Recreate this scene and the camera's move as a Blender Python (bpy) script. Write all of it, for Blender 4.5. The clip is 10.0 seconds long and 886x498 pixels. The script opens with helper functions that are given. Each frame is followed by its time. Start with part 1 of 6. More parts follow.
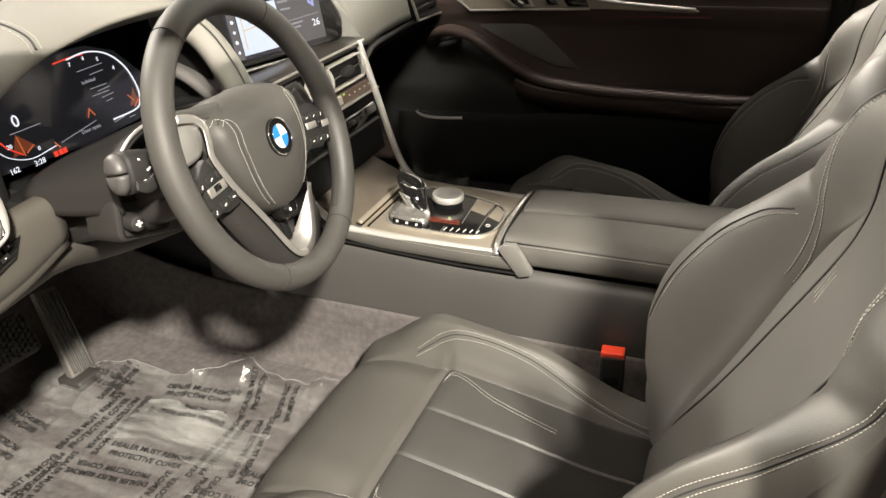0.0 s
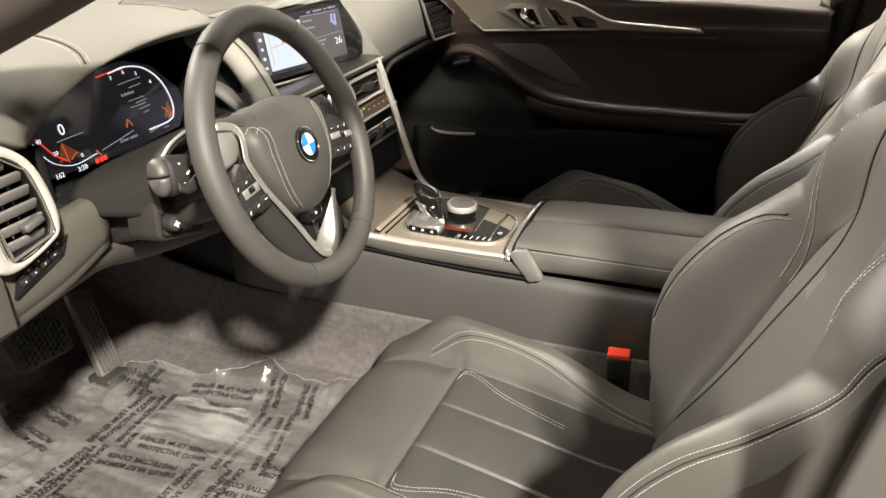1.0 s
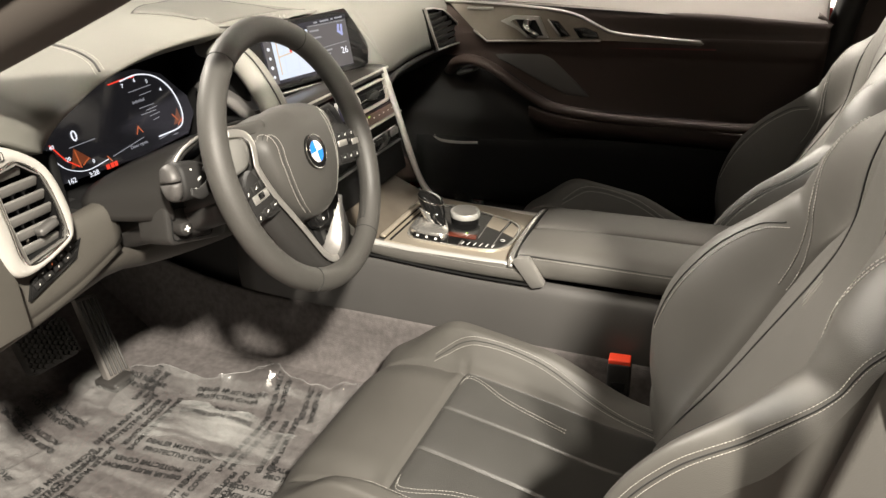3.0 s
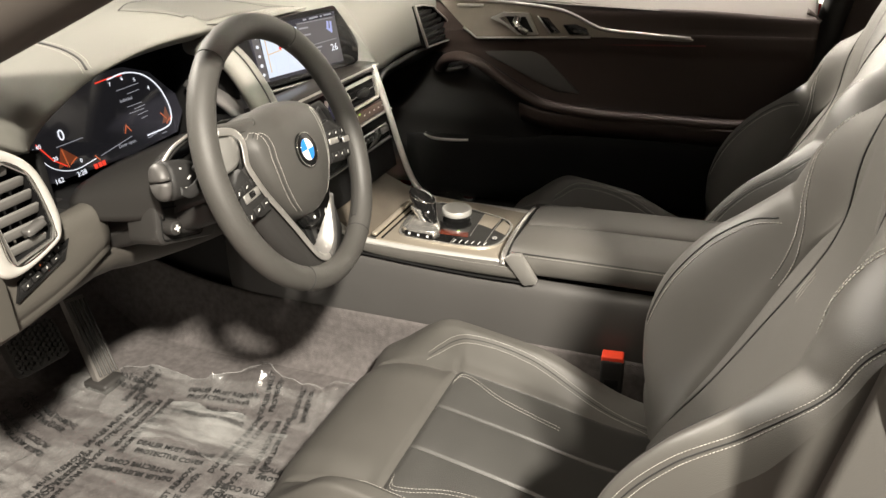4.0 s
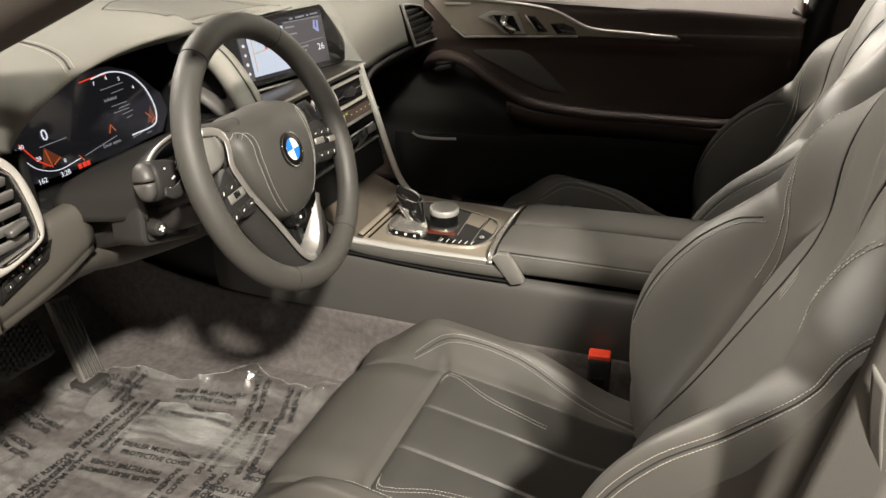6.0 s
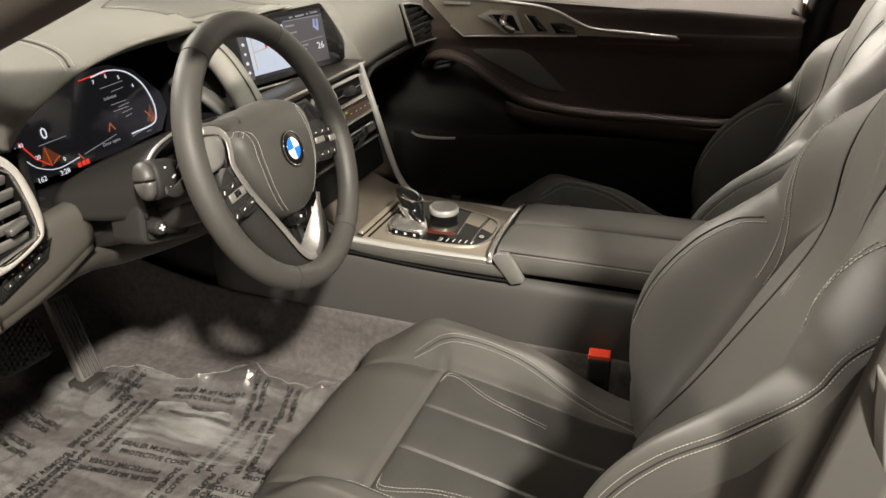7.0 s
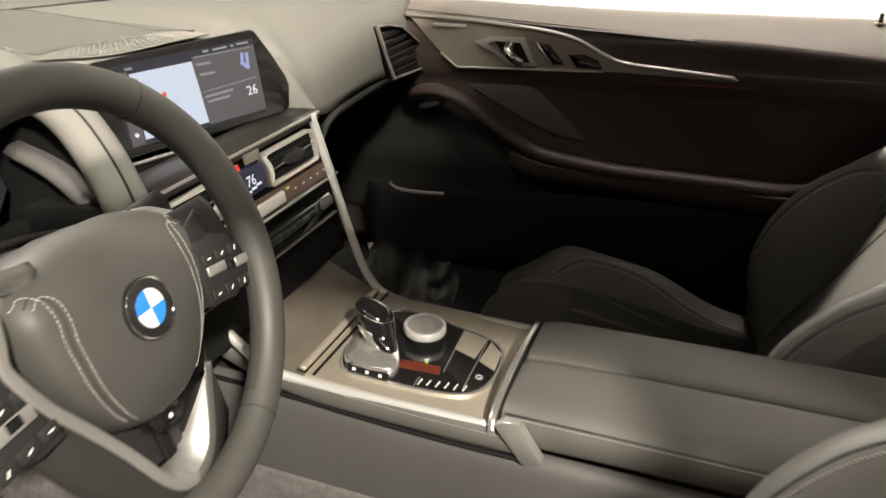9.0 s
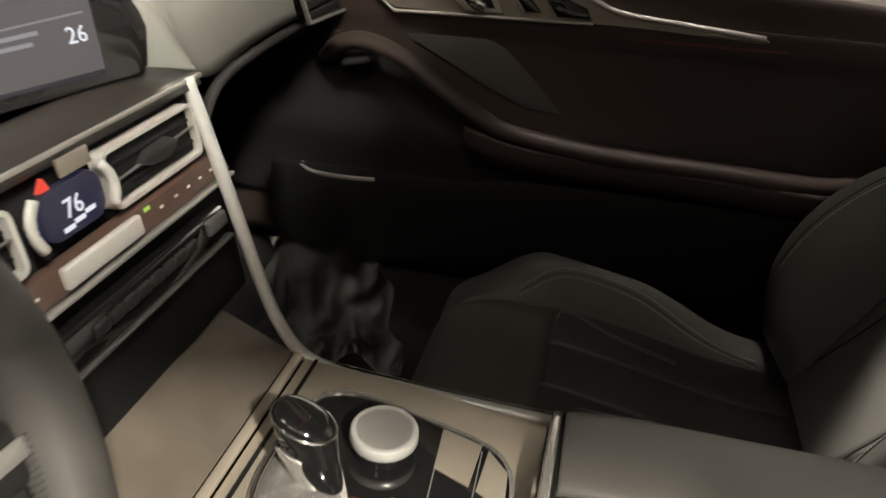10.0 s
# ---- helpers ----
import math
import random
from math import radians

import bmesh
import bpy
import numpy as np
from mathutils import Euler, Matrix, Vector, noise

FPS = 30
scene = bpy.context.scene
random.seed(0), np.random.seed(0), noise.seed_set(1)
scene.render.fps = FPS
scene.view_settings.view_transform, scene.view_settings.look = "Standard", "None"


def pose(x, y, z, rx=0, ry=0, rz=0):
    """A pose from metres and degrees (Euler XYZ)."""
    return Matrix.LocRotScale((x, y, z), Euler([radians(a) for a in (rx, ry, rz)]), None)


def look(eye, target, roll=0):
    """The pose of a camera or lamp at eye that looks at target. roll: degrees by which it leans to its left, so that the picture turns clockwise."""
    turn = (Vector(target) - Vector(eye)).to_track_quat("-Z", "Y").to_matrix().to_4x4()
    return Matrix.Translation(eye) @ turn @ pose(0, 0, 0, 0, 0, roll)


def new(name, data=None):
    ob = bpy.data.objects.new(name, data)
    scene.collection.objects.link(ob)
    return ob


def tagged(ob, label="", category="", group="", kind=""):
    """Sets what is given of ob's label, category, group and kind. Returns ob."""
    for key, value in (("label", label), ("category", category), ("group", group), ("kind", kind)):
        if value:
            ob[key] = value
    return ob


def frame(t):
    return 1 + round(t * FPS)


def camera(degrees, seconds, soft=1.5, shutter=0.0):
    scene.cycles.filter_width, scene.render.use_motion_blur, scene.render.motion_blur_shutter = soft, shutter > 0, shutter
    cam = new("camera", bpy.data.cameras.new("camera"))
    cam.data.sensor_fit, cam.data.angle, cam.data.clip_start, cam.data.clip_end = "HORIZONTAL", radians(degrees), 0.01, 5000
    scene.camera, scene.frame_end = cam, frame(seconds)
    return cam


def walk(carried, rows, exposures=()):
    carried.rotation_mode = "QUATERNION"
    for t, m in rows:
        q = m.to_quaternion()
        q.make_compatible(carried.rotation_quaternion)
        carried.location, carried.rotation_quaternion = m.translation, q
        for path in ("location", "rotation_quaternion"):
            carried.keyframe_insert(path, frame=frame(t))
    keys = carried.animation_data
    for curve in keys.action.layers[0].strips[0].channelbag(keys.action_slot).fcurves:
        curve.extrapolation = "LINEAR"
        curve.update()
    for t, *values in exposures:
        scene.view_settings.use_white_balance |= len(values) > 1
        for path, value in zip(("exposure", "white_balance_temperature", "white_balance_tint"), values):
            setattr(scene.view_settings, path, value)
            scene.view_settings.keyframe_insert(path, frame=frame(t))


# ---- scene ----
cam = camera(61.7, 10.0, shutter=0.3)
PATH = [
    (0, (0.029, 0.048, 1.053), (-0.679, 1.662, 0.106), -3.2),
    (0.5, (0.039, 0.023, 1.051), (-0.689, 1.645, 0.134), -3.3),
    (1, (0.047, -0.013, 1.061), (-0.693, 1.614, 0.163), -3.1),
    (1.5, (0.054, -0.036, 1.067), (-0.696, 1.593, 0.182), -2.9),
    (2, (0.05, -0.041, 1.068), (-0.702, 1.591, 0.19), -2.9),
    (2.5, (0.05, -0.036, 1.067), (-0.701, 1.599, 0.193), -2.8),
    (4, (0.044, -0.029, 1.064), (-0.674, 1.616, 0.181), -2.8),
    (4.5, (0.043, -0.027, 1.064), (-0.665, 1.621, 0.18), -2.7),
    (5, (0.048, -0.026, 1.065), (-0.656, 1.624, 0.181), -2.7),
    (5.5, (0.05, -0.026, 1.065), (-0.648, 1.626, 0.179), -2.7),
    (7, (0.044, -0.027, 1.065), (-0.642, 1.628, 0.175), -2.4),
    (7.5, (0.045, -0.022, 1.067), (-0.642, 1.634, 0.181), -2.2),
    (8, (0.039, 0.019, 1.073), (-0.651, 1.679, 0.197), -2.0),
    (8.5, (-0.01, 0.177, 1.08), (-0.685, 1.844, 0.205), -1.4),
    (9, (-0.109, 0.382, 1.034), (-0.768, 2.053, 0.155), -0.9),
    (9.5, (-0.229, 0.57, 0.974), (-0.803, 2.261, 0.073), -0.1),
    (9.7, (-0.251, 0.619, 0.969), (-0.75, 2.312, 0.027), 1.0),
    (10, (-0.298, 0.703, 0.948), (-0.664, 2.402, -0.041), 3.3),
]
walk(cam, [(t, look(eye, target, roll)) for t, eye, target, roll in PATH],
     exposures=[(0, 0.16), (2.5, 0.14), (4.5, 0.12), (5, 0.08), (5.5, -0.15), (7, -0.34), (7.5, -0.42), (8, -0.40), (8.5, -0.14), (9, -0.18), (9.5, -0.18), (10, -0.15)])

# ---- world and lights ----
world = bpy.data.worlds.new("showroom_air")
world.use_nodes = True
world.node_tree.nodes["Background"].inputs[0].default_value = (1.0, 0.96, 0.9, 1)
world.node_tree.nodes["Background"].inputs[1].default_value = 0.002
scene.world = world


def lamp(name, at, target, size, watts, colour=(1.0, 0.93, 0.82), size_y=None, spread=180):
    data = bpy.data.lights.new(name, "AREA")
    data.energy, data.size, data.color = watts, size, colour
    data.spread = radians(spread)
    if size_y:
        data.shape, data.size_y = "RECTANGLE", size_y
    ob = new(name, data)
    ob.matrix_world = look(at, target)
    return ob


lamp("ceiling_spot", (1.66, -1.36, 3.15), (-0.4, 0.75, 0.7), 0.22, 520, (1.0, 0.92, 0.8))
# Two unseen fill lamps, added to brighten the dash and the passenger's side.
lamp("fill_dash", (1.0, -0.35, 3.3), (-0.76, 1.26, 0.82), 0.4, 6.6, (1.0, 0.93, 0.82), size_y=0.4, spread=25)
lamp("fill_bonnet", (-0.78, -0.35, 3.3), (-0.74, 1.30, 0.80), 0.4, 0.36, (1.0, 0.93, 0.82), size_y=0.4, spread=26)
# Added lamp, unseen; its narrow cone brightens only the driver's backrest.
lamp("fill_seat_front", (-2.65, 1.0, 2.62), (0.16, 0.70, 0.76), 0.4, 7, (1.0, 0.92, 0.81), size_y=0.4, spread=28)
# Unseen lamp, put in for the light on the passenger's backrest.
lamp("fill_backrest_far", (-1.8, 3.3, 2.6), (0.22, 1.62, 0.80), 0.25, 7.5, (1.0, 0.91, 0.79), size_y=0.25, spread=23)
# Broad fill added on the open door side, no known fixture.
lamp("fill_door_side", (0.5, -1.55, 3.3), (0.1, 0.4, 0.6), 2.0, 32, (1.0, 0.86, 0.7), size_y=0.6)
# Made-up strip lamp that brightens the far door's belt pad.
lamp("fill_window_belt", (-0.3, 1.95, 3.3), (-0.3, 1.87, 0.8), 2.0, 1.8, (1.0, 0.9, 0.8), size_y=0.2, spread=10)
# Unseen lamp turned to the north wall to keep it white.
lamp("fill_far_wall", (0.0, 4.4, 3.3), (0.0, 6.3, 1.2), 2.0, 420, size_y=1.0, spread=100)


# ---- materials ----
def material(name, base, rough=0.5, metal=0.0, grain=0.0, grain_scale=900.0, blotch=0.0, blotch_scale=6.0, cells=False,
             emit=None, strength=1.0, coat=0.0, alpha=1.0, spec=0.5, rough_var=0.0):
    m = bpy.data.materials.new(name)
    m.use_nodes = True
    nt = m.node_tree
    b = nt.nodes["Principled BSDF"]
    b.inputs["Base Color"].default_value = (*base, 1)
    b.inputs["Roughness"].default_value = rough
    b.inputs["Metallic"].default_value = metal
    b.inputs["Specular IOR Level"].default_value = spec
    b.inputs["Coat Weight"].default_value = coat
    b.inputs["Alpha"].default_value = alpha
    if emit:
        b.inputs["Emission Color"].default_value = (*emit, 1)
        b.inputs["Emission Strength"].default_value = strength
    co = nt.nodes.new("ShaderNodeTexCoord")
    if blotch:
        n = nt.nodes.new("ShaderNodeTexNoise")
        n.inputs["Scale"].default_value, n.inputs["Detail"].default_value = blotch_scale, 5
        r = nt.nodes.new("ShaderNodeMapRange")
        r.inputs["From Min"].default_value, r.inputs["From Max"].default_value = 0.3, 0.7
        r.inputs["To Min"].default_value, r.inputs["To Max"].default_value = 1 - blotch, 1 + blotch
        mul = nt.nodes.new("ShaderNodeVectorMath")
        mul.operation = "SCALE"
        mul.inputs[0].default_value = base
        nt.links.new(co.outputs["Object"], n.inputs["Vector"])
        nt.links.new(n.outputs["Fac"], r.inputs["Value"])
        nt.links.new(r.outputs["Result"], mul.inputs["Scale"])
        nt.links.new(mul.outputs["Vector"], b.inputs["Base Color"])
        if rough_var:
            rr = nt.nodes.new("ShaderNodeMapRange")
            rr.inputs["From Min"].default_value, rr.inputs["From Max"].default_value = 0.3, 0.7
            rr.inputs["To Min"].default_value, rr.inputs["To Max"].default_value = rough - rough_var, rough + rough_var
            nt.links.new(n.outputs["Fac"], rr.inputs["Value"])
            nt.links.new(rr.outputs["Result"], b.inputs["Roughness"])
    if grain:
        t = nt.nodes.new("ShaderNodeTexVoronoi" if cells else "ShaderNodeTexNoise")
        t.inputs["Scale"].default_value = grain_scale
        bump = nt.nodes.new("ShaderNodeBump")
        bump.inputs["Strength"].default_value = grain
        bump.inputs["Distance"].default_value = 0.001
        nt.links.new(co.outputs["Object"], t.inputs["Vector"])
        nt.links.new(t.outputs["Distance" if cells else "Fac"], bump.inputs["Height"])
        nt.links.new(bump.outputs["Normal"], b.inputs["Normal"])
    return m


LEATHER = material("grey_leather", (0.078, 0.0740, 0.0668), 0.50, grain=0.16, grain_scale=1300, cells=True, blotch=0.07, blotch_scale=9, rough_var=0.05, spec=0.5)
INSERT = material("insert_leather", (0.060, 0.0585, 0.055), 0.37, grain=0.2, grain_scale=900, cells=True, blotch=0.08, blotch_scale=11, rough_var=0.06, spec=0.7)
HUD = material("head_up_cover_grey", (0.098, 0.096, 0.086), 0.7, grain=0.1, grain_scale=900, blotch=0.05, blotch_scale=9, spec=0.25)
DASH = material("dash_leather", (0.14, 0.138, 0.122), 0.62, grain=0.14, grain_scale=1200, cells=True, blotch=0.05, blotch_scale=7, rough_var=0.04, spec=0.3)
# Darker copy of the dash leather, for faces turned from the light.
DASH_SHADED = material("dash_leather_shaded", (0.070, 0.065, 0.056), 0.6, grain=0.14, grain_scale=1200, cells=True, blotch=0.06, blotch_scale=9, rough_var=0.04, spec=0.3)
RIM = material("wheel_leather", (0.050, 0.0478, 0.0435), 0.56, grain=0.12, grain_scale=1500, cells=True, blotch=0.08, blotch_scale=14, rough_var=0.06)
# Lighter than the door leather: window light on the pad is in the base.
BELT_LIT = material("belt_leather_lit", (0.20, 0.178, 0.16), 0.45, grain=0.14, grain_scale=1200, cells=True, blotch=0.06)
DOORSKIN = material("door_leather", (0.049, 0.0355, 0.0305), 0.5, spec=0.28, grain=0.14, grain_scale=1200, cells=True, blotch=0.06)
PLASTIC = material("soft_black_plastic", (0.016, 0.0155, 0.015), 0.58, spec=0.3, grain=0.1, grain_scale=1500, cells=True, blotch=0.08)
GREYPLASTIC = material("grey_trim_plastic", (0.07, 0.067, 0.064), 0.48, grain=0.12, grain_scale=1500, cells=True, blotch=0.06)
PILLAR = material("pillar_cloth", (0.066, 0.056, 0.048), 0.8, grain=0, blotch=0.06)
LOWTRIM = material("lower_trim_plastic", (0.040, 0.036, 0.031), 0.55, grain=0.12, grain_scale=1500, cells=True, blotch=0.06)
# Pillar cloth darkened for the shadow on the driver's centre pillar.
PILLAR_SHADED = material("pillar_cloth_shaded", (0.030, 0.025, 0.020), 0.8, blotch=0.08, blotch_scale=12)
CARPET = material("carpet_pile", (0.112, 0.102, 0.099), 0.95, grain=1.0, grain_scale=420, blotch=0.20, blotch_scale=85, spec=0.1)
# Same pile with its base cut to near black for the unlit passenger's footwell.
CARPET_SHADED = material("carpet_pile_shaded", (0.016, 0.0155, 0.015), 0.95, grain=1.0, grain_scale=420, blotch=0.2, blotch_scale=40, spec=0.1)
COLUMN = material("column_plastic", (0.022, 0.0208, 0.0195), 0.5, grain=0.1, grain_scale=1500, cells=True, blotch=0.06)
SATIN = material("satin_aluminium", (0.52, 0.505, 0.475), 0.40, metal=0.8, grain=0.06, grain_scale=1500, blotch=0.03)
DECOR = material("brushed_decor_metal", (0.25, 0.22, 0.185), 0.42, metal=0.45, grain=0.15, grain_scale=700, blotch=0.06, blotch_scale=30)
SPOKE = material("satin_spoke", (0.34, 0.33, 0.315), 0.46, metal=0.7, grain=0.06, grain_scale=1500, blotch=0.04)
# Base raised well above DECOR for ceiling light mirrored in the gear panel.
GEARTRIM_LIT = material("gear_trim_lit", (0.48, 0.425, 0.345), 0.36, metal=0.6, grain=0.08, grain_scale=700, blotch=0.05, blotch_scale=25)
LID = material("satin_sliding_lid", (0.115, 0.098, 0.077), 0.42, metal=0.25, grain=0.12, grain_scale=500, blotch=0.18, blotch_scale=18)
THUMB = material("thumb_rest_satin", (0.24, 0.235, 0.22), 0.42, metal=0.5, blotch=0.05, grain=0.05)
SLAT = material("vent_slat_grey", (0.13, 0.126, 0.118), 0.45, grain=0.1, grain_scale=1500, cells=True, blotch=0.06)
VENTRING = material("vent_ring_silver", (0.50, 0.485, 0.45), 0.36, metal=0.3, blotch=0.03)
STRIP = material("switch_strip_brown", (0.085, 0.055, 0.042), 0.30, metal=0.2, blotch=0.15, blotch_scale=40)
SMOKE = material("smoked_trim", (0.13, 0.126, 0.12), 0.34, metal=0.45, blotch=0.05, grain=0.05)
BRIGHT = material("bright_silver", (0.60, 0.59, 0.56), 0.32, metal=0.45, blotch=0.03)
CHROME = material("chrome", (0.86, 0.85, 0.83), 0.07, metal=1.0, blotch=0.02)
POLISHED = material("polished_silver", (0.72, 0.70, 0.66), 0.22, metal=0.85, blotch=0.04)
LEDGE = material("dark_satin_trim", (0.022, 0.02, 0.018), 0.28, blotch=0.1)
PIANO = material("gloss_black", (0.008, 0.008, 0.008), 0.06, coat=0.6, blotch=0.1)
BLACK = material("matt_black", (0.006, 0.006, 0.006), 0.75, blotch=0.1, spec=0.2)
STITCH = material("pale_thread", (0.43, 0.415, 0.38), 0.7, blotch=0.1, blotch_scale=300)
RUBBER = material("pedal_rubber", (0.03, 0.028, 0.026), 0.6, grain=0.3, grain_scale=500, blotch=0.15)
STEEL = material("pedal_steel", (0.3, 0.28, 0.26), 0.4, metal=0.7, blotch=0.1, grain=0.1)
REDBTN = material("red_plastic", (0.75, 0.06, 0.025), 0.4, blotch=0.06, blotch_scale=60)
REDPAINT = material("red_car_paint", (0.25, 0.012, 0.015), 0.25, coat=1.0, blotch=0.04)
WHITEMARK = material("white_print", (0.7, 0.69, 0.66), 0.5, emit=(0.8, 0.8, 0.78), strength=0.08)
WEBBING = material("belt_webbing", (0.13, 0.125, 0.115), 0.7, grain=0.15, grain_scale=900, blotch=0.06)
SEAM = material("seam_shadow_thread", (0.02, 0.02, 0.019), 0.8, blotch=0.1)
WALL = material("white_wall_paint", (0.6, 0.58, 0.55), 0.7, blotch=0.03, blotch_scale=2, grain=0.1, grain_scale=200)
# Ceiling and three walls are unseen; dark colours cut the bounced light.
DIMCEIL = material("dim_ceiling", (0.045, 0.044, 0.042), 0.8, blotch=0.03, blotch_scale=2, grain=0.1, grain_scale=200)
DIMWALL = material("dim_wall", (0.11, 0.106, 0.10), 0.7, blotch=0.03, blotch_scale=2, grain=0.1, grain_scale=200)
TILE = material("showroom_floor_tile", (0.14, 0.13, 0.12), 0.3, blotch=0.08, blotch_scale=3)
HEADLINER = material("headliner_cloth", (0.12, 0.115, 0.108), 0.9, grain=0.4, grain_scale=900, blotch=0.05)
BLUE = material("roundel_blue", (0.02, 0.2, 0.75), 0.25, coat=0.5, blotch=0.03)
WHITE = material("roundel_white", (0.85, 0.85, 0.84), 0.25, coat=0.5, blotch=0.03)
SCREEN = material("display_glass", (0.012, 0.012, 0.016), 0.08, emit=(0.05, 0.048, 0.055), strength=0.2)


def glow(name, colour, strength):
    return material(name, (0.02, 0.02, 0.02), 0.3, emit=colour, strength=strength)


G_WHITE = glow("display_white", (0.9, 0.92, 1.0), 1.0)
G_GREY = glow("display_grey", (0.5, 0.5, 0.55), 0.5)
G_MAP = glow("display_map", (0.74, 0.82, 0.97), 0.9)
G_RED = glow("display_red", (1.0, 0.06, 0.03), 0.9)
G_ORANGE = glow("display_orange", (1.0, 0.22, 0.07), 0.5)
G_NAVY = glow("display_navy", (0.004, 0.005, 0.07), 0.35)
G_GREEN = glow("display_green", (0.5, 0.9, 0.1), 0.8)
G_PANEL = glow("display_panel", (0.1, 0.09, 0.1), 0.6)


def clear(name, tint, gloss, ior=1.45):
    m = bpy.data.materials.new(name)
    m.use_nodes = True
    nt = m.node_tree
    nt.nodes.remove(nt.nodes["Principled BSDF"])
    tr, gl, mix, fr = (nt.nodes.new("ShaderNode" + k) for k in ("BsdfTransparent", "BsdfGlossy", "MixShader", "Fresnel"))
    tr.inputs[0].default_value = (*tint, 1)
    gl.inputs["Roughness"].default_value = gloss
    fr.inputs["IOR"].default_value = ior
    nt.links.new(fr.outputs[0], mix.inputs[0])
    nt.links.new(tr.outputs[0], mix.inputs[1])
    nt.links.new(gl.outputs[0], mix.inputs[2])
    nt.links.new(mix.outputs[0], nt.nodes["Material Output"].inputs[0])
    return m


GLASS = clear("window_glass", (0.93, 0.95, 0.94), 0.0)


def film(name, haze_lo, haze_hi, gloss, stretch):
    """Thin clear sheet: gloss by angle, and a streaky milky haze, partly painted glare."""
    m = clear(name, (0.94, 0.94, 0.94), gloss, 2.2)
    nt = m.node_tree
    co, mp, n, r = (nt.nodes.new("ShaderNode" + k) for k in ("TexCoord", "Mapping", "TexNoise", "MapRange"))
    di, mix = nt.nodes.new("ShaderNodeBsdfDiffuse"), nt.nodes.new("ShaderNodeMixShader")
    mp.inputs["Scale"].default_value, mp.inputs["Rotation"].default_value = stretch, (0, 0, 0.35)
    n.inputs["Scale"].default_value, n.inputs["Detail"].default_value, n.inputs["Distortion"].default_value = 5.0, 6, 0.6
    r.inputs["From Min"].default_value, r.inputs["From Max"].default_value = 0.42, 0.72
    r.inputs["To Min"].default_value, r.inputs["To Max"].default_value = haze_lo, haze_hi
    di.inputs[0].default_value = (0.75, 0.76, 0.73, 1)
    out = nt.nodes["Material Output"]
    was = out.inputs[0].links[0].from_socket
    nt.links.new(co.outputs["Object"], mp.inputs["Vector"])
    nt.links.new(mp.outputs["Vector"], n.inputs["Vector"])
    nt.links.new(n.outputs["Fac"], r.inputs["Value"])
    nt.links.new(r.outputs["Result"], mix.inputs[0])
    nt.links.new(was, mix.inputs[1])
    nt.links.new(di.outputs[0], mix.inputs[2])
    nt.links.new(mix.outputs[0], out.inputs[0])
    return m


FILM = film("polythene_film", 0.008, 0.15, 0.15, (1.0, 5.0, 1.0))
# Denser haze that imitates lamps reflected in the driver's sheet.
GLARE = film("glare_polythene", 0.03, 0.34, 0.18, (1.2, 7.0, 1.0))


# ---- mesh helpers ----
def V(*a):
    return Vector(a)


def thing(name, at, label, category, group="", kind=""):
    ob = new(name)
    ob.location = at
    ob.empty_display_size = 0.05
    bpy.context.view_layer.update()
    return tagged(ob, label, category, group, kind)


def mesh_object(name, bm, mat, smooth=True):
    bmesh.ops.recalc_face_normals(bm, faces=bm.faces)
    me = bpy.data.meshes.new(name)
    bm.to_mesh(me)
    bm.free()
    me.materials.append(mat)
    if smooth:
        for p in me.polygons:
            p.use_smooth = True
    return new(name, me)


def base_of(ob):
    at = Vector((0, 0, 0))
    while ob:
        at += ob.location
        ob = ob.parent
    return at


def part(name, bm, mat, parent, label="", smooth=True, sharp=None):
    """Geometry is given in world metres; it is stored relative to the parent's base."""
    bmesh.ops.translate(bm, verts=bm.verts, vec=-base_of(parent))
    ob = mesh_object(name, bm, mat, smooth)
    ob.parent = parent
    if sharp:
        ob.data.set_sharp_from_angle(angle=radians(sharp))
    return tagged(ob, label)


def spline(pts, n):
    """n points on a smooth curve through pts."""
    p = [Vector(q) for q in pts]
    p = [2 * p[0] - p[1]] + p + [2 * p[-1] - p[-2]]
    out, k = [], len(p) - 3
    for i in range(n):
        u = i / (n - 1) * k
        j = min(int(u), k - 1)
        f = u - j
        a, b, c, d = p[j:j + 4]
        out.append(0.5 * (2 * b + (c - a) * f + (2 * a - 5 * b + 4 * c - d) * f * f + (3 * b - a - 3 * c + d) * f ** 3))
    return out


def lattice(rows, closed=False, cap=False):
    bm = bmesh.new()
    vs = [[bm.verts.new(p) for p in row] for row in rows]
    for a, b in zip(vs, vs[1:]):
        n = len(a)
        for i in range(n if closed else n - 1):
            bm.faces.new((a[i], a[(i + 1) % n], b[(i + 1) % n], b[i]))
    if cap:
        bm.faces.new(vs[0])
        bm.faces.new(vs[-1])
    return bm


def skin(ctrl, nu, nv, thick=0.0):
    """Smooth sheet through a few control rows."""
    rows = [spline(r, nv) for r in ctrl]
    cols = [spline([r[i] for r in rows], nu) for i in range(nv)]
    bm = lattice([[c[k] for c in cols] for k in range(nu)])
    if thick:
        bmesh.ops.recalc_face_normals(bm, faces=bm.faces)
        bmesh.ops.solidify(bm, geom=bm.faces[:], thickness=thick)
    return bm


